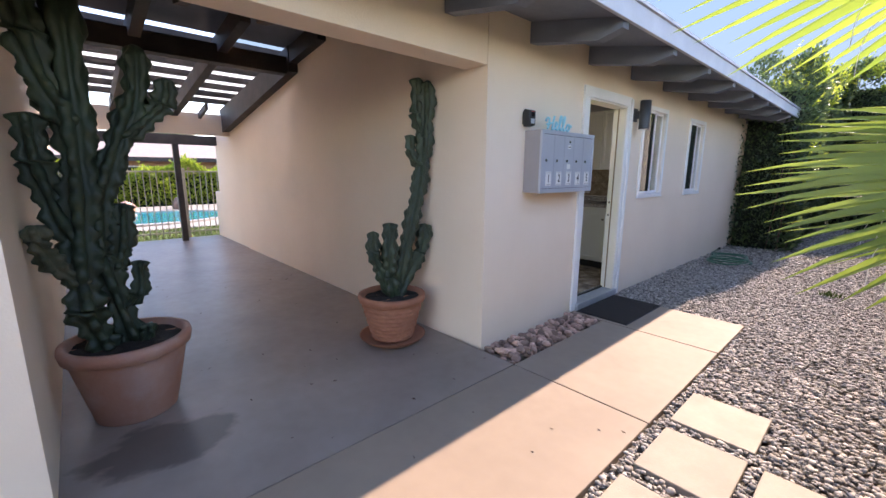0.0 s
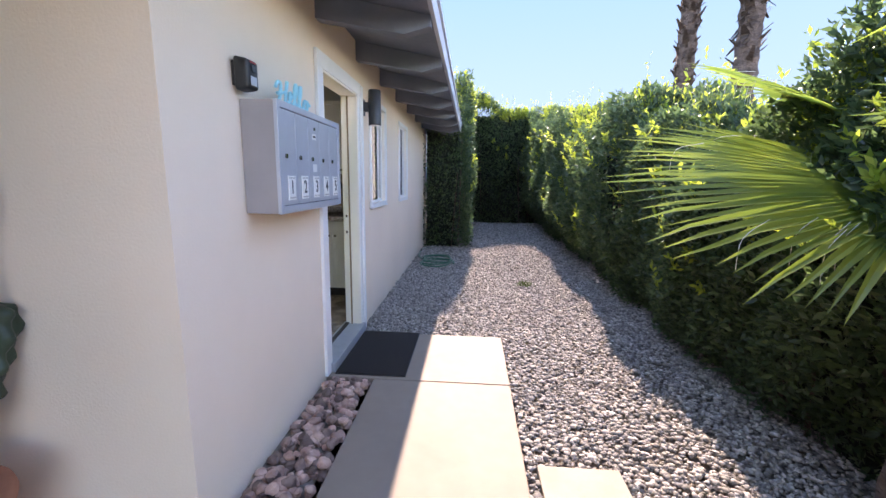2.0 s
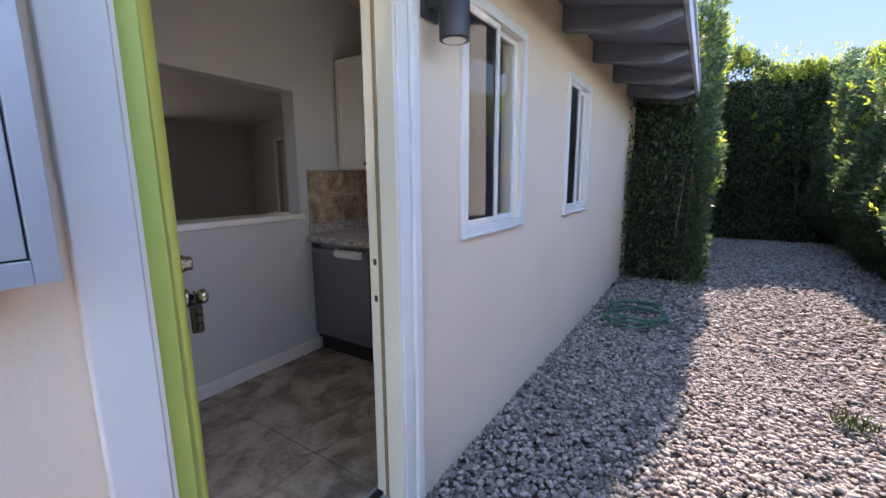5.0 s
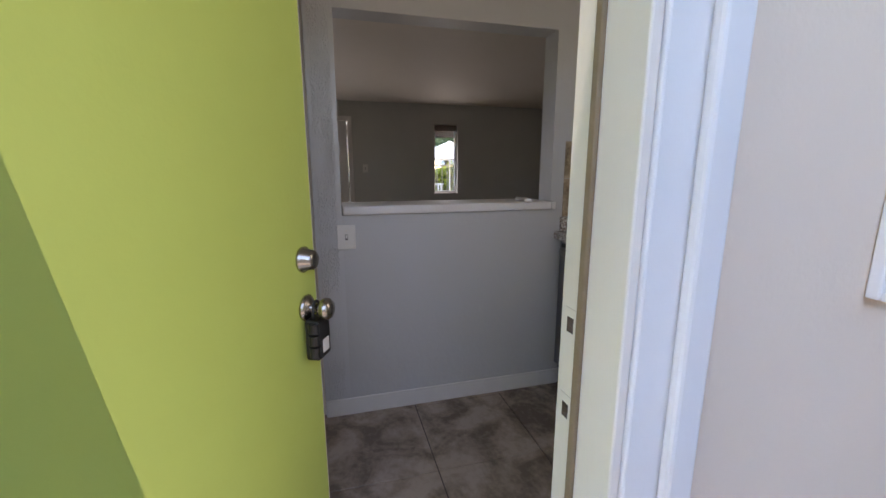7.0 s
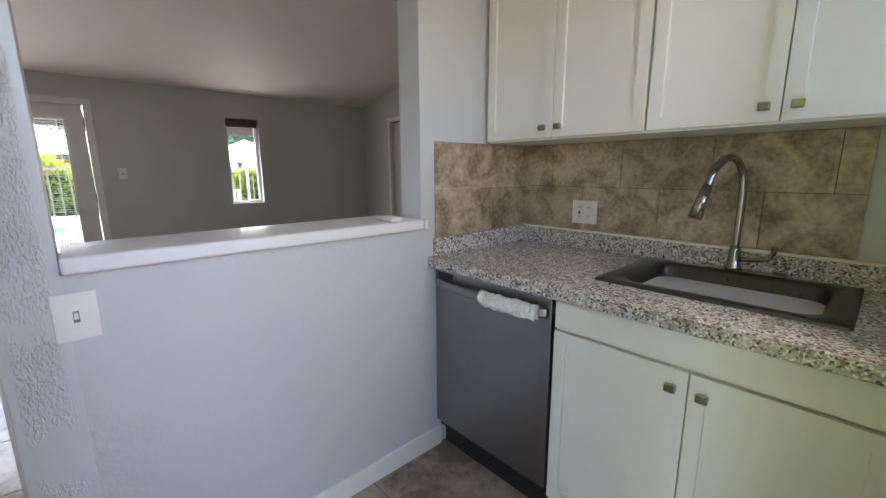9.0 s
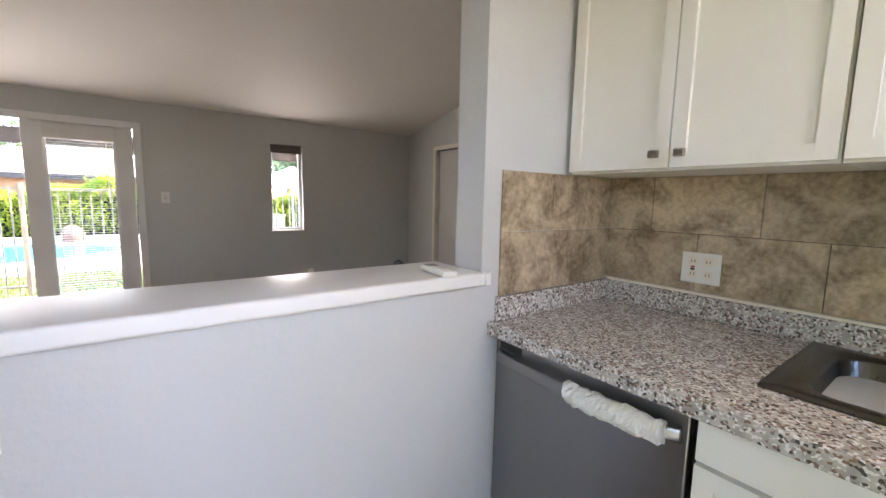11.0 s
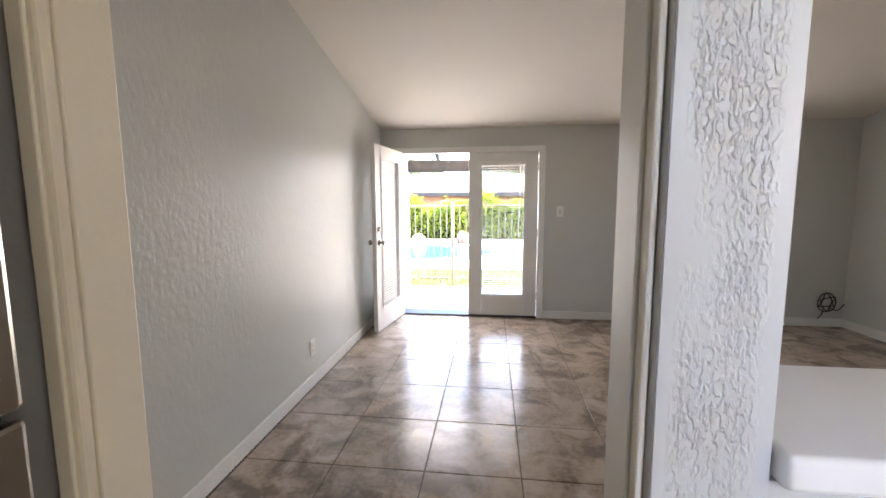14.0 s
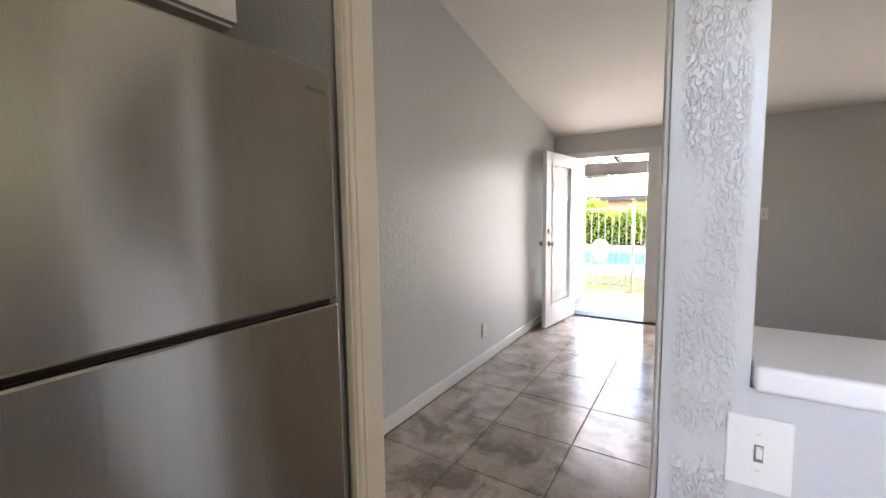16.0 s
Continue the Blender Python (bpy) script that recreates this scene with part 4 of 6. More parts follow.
def plate(name, label, m, w=0.075, h=0.118, kind_="outlet", cat="outlet"):
    """A wall plate in its own plane: x across, z up, facing -y."""
    p = thing(name, label, cat)
    p.matrix_world = m
    local("cover", boxed(-w / 2, w / 2, -0.006, -0.0005, -h / 2, h / 2, 0.002), white_plastic, p)
    if kind_ == "switch":
        local("toggle", boxed(-0.004, 0.004, -0.017, -0.006, -0.004, 0.012, 0.001), white_plastic, p)
        local("slot", boxed(-0.006, 0.006, -0.0072, -0.0062, -0.014, 0.014), slot_shade, p)
        for z in (-0.03, 0.03):
            local("screw", rods((0, -0.006, z), (0, -0.0075, z), 0.003, None, 10), trim_cream, p)
    else:
        for cx in ((0,) if w < 0.1 else (-0.023, 0.023)):
            for z in (-0.022, 0.022):
                local("socket", boxed(cx - 0.013, cx + 0.013, -0.0078, -0.0061, z - 0.013, z + 0.013, 0.0006), trim_cream, p)
                for sx in (-0.005, 0.005):
                    local("pin_slot", boxed(cx + sx - 0.001, cx + sx + 0.001, -0.0082, -0.0079, z - 0.004, z + 0.006), ink, p)
    return p


plate("wall_switch", "white toggle switch plate on the half wall", pose(-1.3895, 1.79, 0.985, 0, 0, 90), 0.085, 0.118, "switch", "switch")
gf = plate("outlet", "white double wall outlet with test buttons", pose(-1.037, 3.5415, 1.137), 0.12, 0.105)
local("red_button", boxed(-0.029, -0.017, -0.0095, -0.0083, 0.0, 0.006), material("red_plastic", (0.5, 0.03, 0.03), (0.45, 0.03, 0.03), 9, 0.4), gf)
local("black_button", boxed(-0.029, -0.017, -0.0095, -0.0083, -0.008, -0.002), ink, gf)
plate("outlet", "white wall outlet low on the long grey wall", pose(-3.68, 0.1605, 0.345, 0, 0, 180))
plate("outlet", "white wall outlet under the slot window", pose(-5.6695, 3.76, 0.36, 0, 0, 90))
plate("wall_switch", "white switch plate beside the patio doors", pose(-5.6695, 2.24, 1.31, 0, 0, 90), 0.075, 0.118, "switch", "switch")
rm = thing("remote_control", "white remote control lying on the ledge", "remote", (-1.425, 2.725, 1.133), rz=172)
local("body", boxed(-0.075, 0.075, -0.024, 0.024, 0.0, 0.018, 0.006), white_plastic, rm)
local("display", boxed(0.028, 0.062, -0.016, 0.016, 0.0182, 0.0192), material("grey_display", (0.2, 0.22, 0.2), (0.17, 0.19, 0.17), 10, 0.3), rm, "small grey display")
for k in range(4):
    local("button", boxed(-0.065 + 0.022 * k, -0.05 + 0.022 * k, -0.008, 0.008, 0.0182, 0.02, 0.0005), trim_cream, rm)

# refrigerator
fr = thing("refrigerator", "stainless top-freezer refrigerator against the grey wall", "refrigerator", (-0.96, 0.55, FL))
part("cabinet", boxed(-1.312, -0.612, 0.20, 0.862, FL + 0.03, 1.70, 0.004), material("dark_fridge_side", (0.10, 0.10, 0.105), (0.085, 0.085, 0.09), 6, 0.5), fr, "dark grey cabinet sides")
door_side = material("fridge_door_side", (0.13, 0.13, 0.135), (0.11, 0.11, 0.115), 6, 0.5)
for z0, z1, words in ((1.161, 1.715, "brushed steel freezer door"), (FL + 0.06, 1.149, "brushed steel lower door")):
    d = part("door", boxed(-1.316, -0.608, 0.868, 0.912, z0 + 0.002, z1 - 0.002, 0.006), door_side, fr)
    part("steel_face", boxed(-1.318, -0.606, 0.9125, 0.93, z0, z1, 0.007), steel, d, words)
part("gasket", boxed(-1.31, -0.615, 0.863, 0.905, 1.14, 1.17), black_plastic, fr, "black door gasket")
part("nameplate", boxed(-1.30, -1.245, 0.9302, 0.9312, 1.655, 1.665), nickel, fr, "small raised maker's mark")
for x in (-1.27, -0.65):
    part("foot", rods((x, 0.8, FL), (x, 0.8, FL + 0.035), 0.02, None, 12), black_plastic, fr)
part("foot", rods((-0.96, 0.26, FL), (-0.96, 0.26, FL + 0.035), 0.02, None, 12), black_plastic, fr)
oc = thing("wall_cabinet", "white wall cabinet above the refrigerator", "cabinet", (-0.8, 0.4, 1.82))
part("body", boxed(-1.20, -0.30, 0.165, 0.73, 1.82, 2.26, 0.002), cabinet_white, oc)
for xa in (-1.197, -0.748):
    bm = shaker(xa, xa + 0.445, 1.825, 2.255, 0)
    bm.transform(Matrix.Translation((2 * xa + 0.445, 0.752, 0)) @ Matrix.Rotation(math.pi, 4, "Z"))
    part("door", bm, cabinet_white, oc)

# ---- living room ----
cl = thing("closet_doors", "white sliding closet doors, closed", "closet door", (-4.15, 5.3, FL))
casing(cl, "y", 5.249, -0.016, -4.98, -3.32, FL, 2.0, 0.05, trim_cream)
part("door", boxed(-4.975, -4.13, 5.30, 5.33, FL + 0.012, 1.985, 0.003), closet_white, cl)
part("door", boxed(-4.17, -3.325, 5.262, 5.292, FL + 0.012, 1.985, 0.003), closet_white, cl)
part("edge_trim", boxed(-4.182, -4.171, 5.258, 5.294, FL + 0.012, 1.985, 0.002), nickel, cl)
part("top_track", boxed(-4.978, -3.322, 5.255, 5.34, 1.986, 1.999), nickel, cl)
part("bottom_track", boxed(-4.978, -3.322, 5.255, 5.34, FL - 0.004, FL + 0.008), nickel, cl)
ac = thing("air_conditioner", "white wall-mounted split air conditioner", "air conditioner", (-3.0, 5.15, 2.2))
bm = sweep(bmesh.new(), [(-3.41, 5.15, 2.345), (-3.3, 5.15, 2.345), (-2.7, 5.15, 2.345), (-2.59, 5.15, 2.345)],
           [(-0.10, -0.12), (-0.10, 0.125), (0.07, 0.125), (0.095, 0.10), (0.10, -0.02), (0.075, -0.09), (0.03, -0.125), (-0.06, -0.13)])
part("casing", bm, white_plastic, ac, "white plastic casing")
part("louvre", boxed(-3.36, -2.64, 5.055, 5.105, 2.218, 2.226, 0.002), white_plastic, ac)
part("slot", boxed(-3.37, -2.63, 5.046, 5.052, 2.262, 2.268), ink, ac, "dark air slot")
part("mark", boxed(-3.38, -3.33, 5.0475, 5.0495, 2.31, 2.318), box_metal, ac)
cb = thing("coiled_cable", "black coiled cable hanging from the wall corner", "cable", (-5.62, 5.1, 0.33))
pts = [(-5.645 + 0.006 * math.sin(3 * a), 5.06 + 0.075 * math.cos(a) + 0.014 * math.sin(2.3 * a), 0.33 + 0.075 * math.sin(a) + 0.035 * math.cos(1.7 * a)) for a in np.linspace(0, 6 * math.pi, 90)]
part("coil", sweep(bmesh.new(), pts, circle(0.006, 7)), black_plastic, cb, "", True)
part("tail", sweep(bmesh.new(), curve_points([(-5.65, 5.08, 0.27), (-5.63, 5.16, 0.25), (-5.645, 5.22, 0.30), (-5.655, 5.245, 0.31)], 14), circle(0.006, 7)), black_plastic, cb, "", True)
part("tail", sweep(bmesh.new(), curve_points([(-5.64, 5.03, 0.27), (-5.62, 5.0, 0.20), (-5.64, 4.98, 0.15)], 10), circle(0.005, 7)), black_plastic, cb, "", True)

move_indoors(before)

# ---- porch things ----
mb = thing("mailbox_unit", "grey metal five-door mailbox unit on stucco", "mailbox", (0.08, 0.87, 1.225))
Y0, Y1, Z0, Z1, XF = 0.46, 1.28, 1.235, 1.732, 0.165
part("shell", boxed(0.002, XF - 0.012, Y0 + 0.002, Y1 - 0.002, Z0 + 0.002, Z1 - 0.002, 0.003), box_side, mb, "dull grey-brown painted shell")
bm = bmesh.new()
for c in ((Y0, Y0 + 0.03, Z0, Z1), (Y1 - 0.03, Y1, Z0, Z1), (Y0 + 0.03, Y1 - 0.03, Z0, Z0 + 0.035), (Y0 + 0.03, Y1 - 0.03, Z1 - 0.03, Z1)):
    bx(bm, XF - 0.014, XF + 0.004, *c, 0.002)
part("rim", bm, box_metal, mb, "pale grey front rim")
cols = [Y0 + 0.033 + i * 0.1515 for i in range(6)]
part("seam_backing", boxed(XF - 0.012, XF - 0.006, Y0 + 0.03, Y1 - 0.03, Z0 + 0.035, Z1 - 0.03), ink, mb)
for i in range(5):
    ya, yb = cols[i], cols[i + 1] - 0.0035
    dr = part("door", boxed(XF - 0.006, XF, ya, yb, Z0 + 0.038, Z1 - 0.034, 0.0015), box_metal, mb)
    zc = Z0 + 0.260
    part("lock", rods((XF, ya + 0.040, zc), (XF + 0.006, ya + 0.040, zc), 0.011, None, 16), nickel, dr, "round cam lock")
    pl = part("number_tile", boxed(XF + 0.0005, XF + 0.006, ya + 0.043, ya + 0.116, Z0 + 0.06, Z0 + 0.172, 0.001), white_plastic, dr, "white ceramic number tile")
    text_part(str(i + 1), 0.088, 0.0006, Matrix.Translation((XF + 0.0068, ya + 0.0795, Z0 + 0.116)) @ Matrix.Rotation(radians(90), 4, "Z") @ Matrix.Rotation(radians(90), 4, "X") @ Matrix.Diagonal((0.8, 1, 1, 1)), ink, dr)
    for zz in (Z0 + 0.0705, Z0 + 0.1625):
        for q in range(4):
            part("tile_motif", boxed(XF + 0.0062, XF + 0.0066, ya + 0.049 + q * 0.0165, ya + 0.058 + q * 0.0165, zz - 0.004, zz + 0.003), box_side, dr)
    if i == 2:
        part("label_strip", boxed(XF + 0.0005, XF + 0.0015, ya + 0.05, ya + 0.10, Z1 - 0.135, Z1 - 0.105), white_plastic, dr, "white paper label")
        part("label_print", boxed(XF + 0.0016, XF + 0.0019, ya + 0.057, ya + 0.093, Z1 - 0.124, Z1 - 0.116), ink, dr)
        part("label_strip", boxed(XF + 0.0005, XF + 0.0015, ya + 0.05, ya + 0.10, Z0 + 0.195, Z0 + 0.235), white_plastic, dr)
        part("lock", rods((XF, ya + 0.075, Z1 - 0.08), (XF + 0.006, ya + 0.075, Z1 - 0.08), 0.008, None, 14), nickel, dr)
hs = thing("hello_sign", "turquoise cut-out greeting standing on the mailbox", "sign", (0.10, 0.80, Z1))
STROKES = (((0.0, 0.062), (0.018, 0.085), (0.040, 0.082), (0.036, 0.04), (0.022, 0.008)),
           ((0.012, 0.040), (0.045, 0.046), (0.080, 0.058)),
           ((0.100, 0.105), (0.086, 0.055), (0.078, 0.012), (0.095, 0.010), (0.125, 0.035), (0.138, 0.056), (0.122, 0.062), (0.114, 0.032), (0.128, 0.010), (0.150, 0.016),
            (0.182, 0.080), (0.184, 0.110), (0.170, 0.100), (0.164, 0.045), (0.176, 0.010), (0.196, 0.018), (0.226, 0.080), (0.228, 0.110), (0.214, 0.100), (0.208, 0.045), (0.222, 0.010),
            (0.246, 0.020), (0.262, 0.052), (0.282, 0.056), (0.292, 0.034), (0.280, 0.010), (0.258, 0.016), (0.256, 0.040), (0.280, 0.058), (0.318, 0.044)))
for stroke in STROKES:
    part("letter_stroke", sweep(bmesh.new(), curve_points([(0.10, 0.60 + 1.22 * u, Z1 + 0.008 + 1.1 * z) for u, z in stroke], 8 * len(stroke)),
                                [(0.0085 * math.cos(a), 0.0085 * math.sin(a)) for a in np.linspace(0, 2 * math.pi, 8, endpoint=False)]), turquoise, hs, "pale turquoise script lettering", True)
part("foot", boxed(0.085, 0.115, 0.61, 0.99, Z1 - 0.001, Z1 + 0.006), turquoise, hs)
cd = thing("security_camera", "small black security camera on the stucco", "camera box", (0.02, 0.44, 1.76))
part("mount", boxed(0.001, 0.018, 0.418, 0.486, 1.775, 1.875, 0.004), black_plastic, cd)
bm = boxed(0.016, 0.078, 0.408, 0.496, 1.755, 1.893)
for v_ in bm.verts:
    if v_.co.x > 0.05:
        v_.co.z += -0.014 if v_.co.z > 1.8 else 0.01
bmesh.ops.bevel(bm, geom=bm.edges[:], offset=0.012, segments=3, affect="EDGES", profile=0.5)
part("housing", bm, black_plastic, cd, "", True)
part("lens", rods((0.077, 0.452, 1.848), (0.083, 0.452, 1.848), 0.02, 0.017, 20), glass_like("lens_glass", (0.1, 0.1, 0.12)), cd, "dark glass lens")
part("face_panel", boxed(0.0785, 0.0805, 0.428, 0.476, 1.778, 1.815, 0.0009), box_metal, cd, "pale sensor window")
part("red_mark", boxed(0.0785, 0.0800, 0.43, 0.474, 1.868, 1.872), MATS["red_plastic"], cd)
charcoal = material("charcoal_metal", (0.045, 0.05, 0.06), (0.035, 0.04, 0.048), 9, 0.45)
lamp = thing("wall_lamp", "matte charcoal cylinder wall lamp beside the door", "wall lamp", (0.06, 2.45, 2.0))
part("back_plate", boxed(0.001, 0.02, 2.40, 2.50, 1.96, 2.10, 0.004), charcoal, lamp)
part("arm", boxed(0.02, 0.07, 2.425, 2.475, 1.99, 2.07, 0.004), charcoal, lamp)
part("shade", lathe(bmesh.new(), [(0.048, 1.875), (0.055, 1.872), (0.056, 1.878), (0.056, 2.172), (0.05, 2.176)], 0.118, 2.45, 32), charcoal, lamp, "charcoal metal cylinder", True)
part("lens", rods((0.118, 2.45, 1.870), (0.118, 2.45, 1.8735), 0.042, None, 24), white_plastic, lamp, "frosted lens")
dm = thing("doormat", "dark brown fibre doormat before the front door", "doormat", (0.31, 1.80, 0.0))
part("mat_top", boxed(0.062, 0.565, 1.385, 2.20, 0.0005, 0.014, 0.004), mat_fibre, dm)
part("border", boxed(0.056, 0.571, 1.379, 2.206, 0.0003, 0.008, 0.002), black_plastic, dm)


def weave(a, z, k):
    u = a * 18 / (2 * math.pi)
    row = int((z - 0.03) / 0.036)
    return 0.012 * abs(math.sin(math.pi * (u + 0.5 * (row % 2)))) * abs(math.sin(math.pi * (z - 0.03) / 0.036)) if 0.03 < z < 0.33 else 0


def pot(name, label, cx, cy, r0, r1, h, rim, mat_, warp=None, saucer=0):
    p = thing(name, label, "plant pot", (cx, cy, 0))
    z0 = 0.03 if saucer else 0.0
    n = 44
    prof = [(r0 + (r1 - r0) * i / n, z0 + (h - rim - z0) * i / n) for i in range(n + 1)]
    prof += [(r1 + 0.022, h - rim + 0.004), (r1 + 0.03, h - rim * 0.4), (r1 + 0.026, h - 0.006), (r1 + 0.012, h), (r1 - 0.012, h - 0.004), (r1 - 0.02, h - 0.045)]
    part("body", lathe(bmesh.new(), prof, cx, cy, 96, warp), mat_, p, "", True)
    bm = bmesh.new()
    bmesh.ops.create_grid(bm, x_segments=14, y_segments=14, size=r1 - 0.022, matrix=Matrix.Translation((cx, cy, h - 0.04)))
    for v in bm.verts:
        d = Vector((v.co.x - cx, v.co.y - cy))
        s = max(abs(d.x), abs(d.y)) / max(d.length, 1e-6)
        v.co.x, v.co.y = cx + d.x * s, cy + d.y * s
        v.co.z += 0.012 * noise.noise(v.co * 14)
    part("soil", bm, soil, p, "dark potting soil")
    if saucer:
        part("saucer", lathe(bmesh.new(), [(saucer - 0.06, 0.001), (saucer - 0.015, 0.03), (saucer, 0.052), (saucer + 0.007, 0.055), (saucer - 0.006, 0.05), (saucer - 0.03, 0.025), (saucer - 0.07, 0.014)], cx, cy, 48), mat_, p, "terracotta saucer", True)
    return p


def stem(parent, ctrl, r, ribs=5, seed=1, mat_=None, n=44):
    """A ribbed cactus column along the control points, with wavy, scalloped ribs and a rounded tip."""
    rnd = random.Random(seed)
    ph = rnd.uniform(0, 6)
    pts = curve_points(ctrl, n)
    m = ribs * 6

    def section(k):
        t = k / (len(pts) - 1)
        tip = math.sqrt(max(0.02, 1 - max(0, (t - 0.90) / 0.10) ** 2))
        foot = 0.82 + 0.18 * min(1, t * 5)
        out = []
        for i in range(m):
            a = 2 * math.pi * i / m
            lobe = abs(math.cos(ribs * a / 2)) ** 0.8
            wave = 1 + 0.20 * math.sin(k * 1.35 + ph + 2.1 * round(ribs * a / (2 * math.pi))) * lobe + 0.15 * math.sin(k * 0.42 + ph)
            rr = r * tip * foot * (0.42 + 0.58 * lobe) * wave
            out.append((rr * math.cos(a + 0.012 * k), rr * math.sin(a + 0.012 * k)))
        return out
    return part("stem", sweep(bmesh.new(), pts, section), mat_ or cactus_mat, parent, "", True)


PR = (-0.635, -0.42)
pot("terracotta_pot", "woven-pattern terracotta pot on a saucer", *PR, 0.165, 0.25, 0.41, 0.06, terracotta, weave, 0.27)
cr = thing("cactus", "tall slender ribbed cactus with three short arms", "cactus", (*PR, 0.36))
stem(cr, [(-0.68, -0.35, 0.34), (-0.66, -0.29, 0.62), (-0.64, -0.215, 0.95), (-0.62, -0.145, 1.25), (-0.61, -0.095, 1.55), (-0.59, -0.085, 1.85), (-0.57, -0.08, 2.12)], 0.068, 5, 3, n=84)
stem(cr, [(-0.61, -0.11, 1.45), (-0.66, -0.175, 1.53), (-0.67, -0.18, 1.70)], 0.048, 4, 8, n=16)
stem(cr, [(-0.60, -0.10, 1.68), (-0.63, -0.135, 1.86), (-0.63, -0.14, 2.14)], 0.060, 4, 12, n=26)
stem(cr, [(-0.67, -0.38, 0.34), (-0.69, -0.47, 0.55), (-0.70, -0.54, 0.72), (-0.70, -0.55, 0.93)], 0.055, 5, 5, n=34)
stem(cr, [(-0.67, -0.38, 0.34), (-0.66, -0.42, 0.55), (-0.66, -0.42, 0.75), (-0.67, -0.40, 0.99)], 0.072, 5, 6, n=36)
stem(cr, [(-0.66, -0.35, 0.36), (-0.64, -0.20, 0.60), (-0.63, -0.10, 0.75), (-0.63, -0.06, 0.96)], 0.066, 5, 7, n=34)

PL = (-0.82, -2.155)
pot("terracotta_pot", "large smooth terracotta pot with lime bloom", *PL, 0.20, 0.285, 0.46, 0.075, terracotta_pale)
cc = thing("cactus", "massive branching old ribbed cactus", "cactus", (*PL, 0.42))
stem(cc, [(-0.80, -2.26, 0.41), (-0.80, -2.31, 0.65), (-0.82, -2.30, 0.95), (-0.83, -2.26, 1.3), (-0.84, -2.24, 1.7), (-0.84, -2.22, 2.35)], 0.088, 5, 21, n=84)
stem(cc, [(-0.84, -2.13, 0.41), (-0.85, -2.18, 0.70), (-0.86, -2.21, 1.0), (-0.86, -2.18, 1.25), (-0.86, -2.09, 1.5), (-0.87, -1.97, 1.8), (-0.87, -1.94, 2.08)], 0.071, 5, 22, n=84)
stem(cc, [(-0.86, -2.06, 1.58), (-0.85, -1.94, 1.68), (-0.84, -1.85, 1.78), (-0.83, -1.82, 1.92)], 0.060, 5, 23, n=30)
stem(cc, [(-0.82, -2.30, 0.98), (-0.84, -2.37, 1.2), (-0.84, -2.41, 1.45), (-0.84, -2.41, 1.68)], 0.071, 5, 24, n=40)
stem(cc, [(-0.80, -2.30, 0.80), (-0.76, -2.40, 0.92), (-0.70, -2.44, 1.03), (-0.68, -2.45, 1.14)], 0.052, 5, 25, cactus_cork, n=34)
stem(cc, [(-0.84, -2.24, 1.6), (-0.82, -2.33, 1.8), (-0.82, -2.37, 2.1), (-0.82, -2.37, 2.4)], 0.080, 5, 26, n=40)
stem(cc, [(-0.86, -2.17, 0.85), (-0.85, -2.12, 1.0), (-0.84, -2.09, 1.22)], 0.059, 5, 28, n=30)
stem(cc, [(-0.85, -2.14, 0.62), (-0.83, -2.07, 0.72), (-0.83, -2.055, 0.89)], 0.046, 5, 29, n=24)
stem(cc, [(-0.80, -2.08, 0.41), (-0.80, -2.06, 0.46), (-0.80, -2.055, 0.51)], 0.038, 5, 30, n=12)

# garden hose, weed
hose = thing("garden_hose", "loosely coiled green garden hose on the gravel", "hose", (0.45, 5.3, 0))
pts = [(0.46 + (0.27 + 0.05 * math.sin(1.9 * a)) * math.cos(a), 5.33 + (0.30 + 0.06 * math.cos(1.3 * a)) * math.sin(a), 0.012 + 0.004 * a) for a in np.linspace(0, 7 * math.pi, 150)]
pts += [(0.2, 5.5, 0.04), (0.08, 5.9, 0.02), (0.05, 6.4, 0.02)]
part("coil", sweep(bmesh.new(), pts, circle(0.011, 7)), hose_green, hose, "", True)
part("nozzle", rods((0.05, 6.4, 0.02), (0.05, 6.5, 0.03), 0.014, 0.02, 10), nickel, hose)

# ---- vegetation ----
RNG = np.random.default_rng(7)


def many(name, verts, faces, mat_, parent=None, label="", kind="stuff"):
    """One mesh from numpy arrays: verts (n, 3) and faces (m, k), all of one size."""
    me = bpy.data.meshes.new(name)
    k = faces.shape[1]
    me.vertices.add(len(verts))
    me.vertices.foreach_set("co", verts.astype(np.float32).ravel())
    me.loops.add(faces.size)
    me.loops.foreach_set("vertex_index", faces.astype(np.int32).ravel())
    me.polygons.add(len(faces))
    me.polygons.foreach_set("loop_start", np.arange(0, faces.size, k, dtype=np.int32))
    me.polygons.foreach_set("loop_total", np.full(len(faces), k, dtype=np.int32))
    me.update(calc_edges=True)
    me.materials.append(mat_)
    ob = new(name, me)
    if parent is not None:
        ob.parent = parent
        ob.matrix_parent_inverse = parent.matrix_world.inverted()
    return tagged(ob, label, kind=kind)


def unit(v):
    return v / np.maximum(np.linalg.norm(v, axis=1, keepdims=True), 1e-9)


def leaf_arrays(at, way, size, slim=0.42):
    """Folded two-triangle-pair leaves at points `at`, pointing along `way`."""
    n = len(at)
    way = unit(way)
    side = unit(np.cross(way, RNG.normal(size=(n, 3))))
    up = np.cross(side, way)
    s = size[:, None]
    base, tip = at, at + way * s
    mid = at + way * s * 0.48
    left = mid + side * s * slim * 0.5 + up * s * 0.08
    right = mid - side * s * slim * 0.5 + up * s * 0.08
    v = np.stack([base, left, tip, right], 1).reshape(-1, 3)
    i = np.arange(n)[:, None] * 4
    f = np.concatenate([i + np.array([[0, 1, 2]]), i + np.array([[0, 2, 3]])], 0)
    return v, f


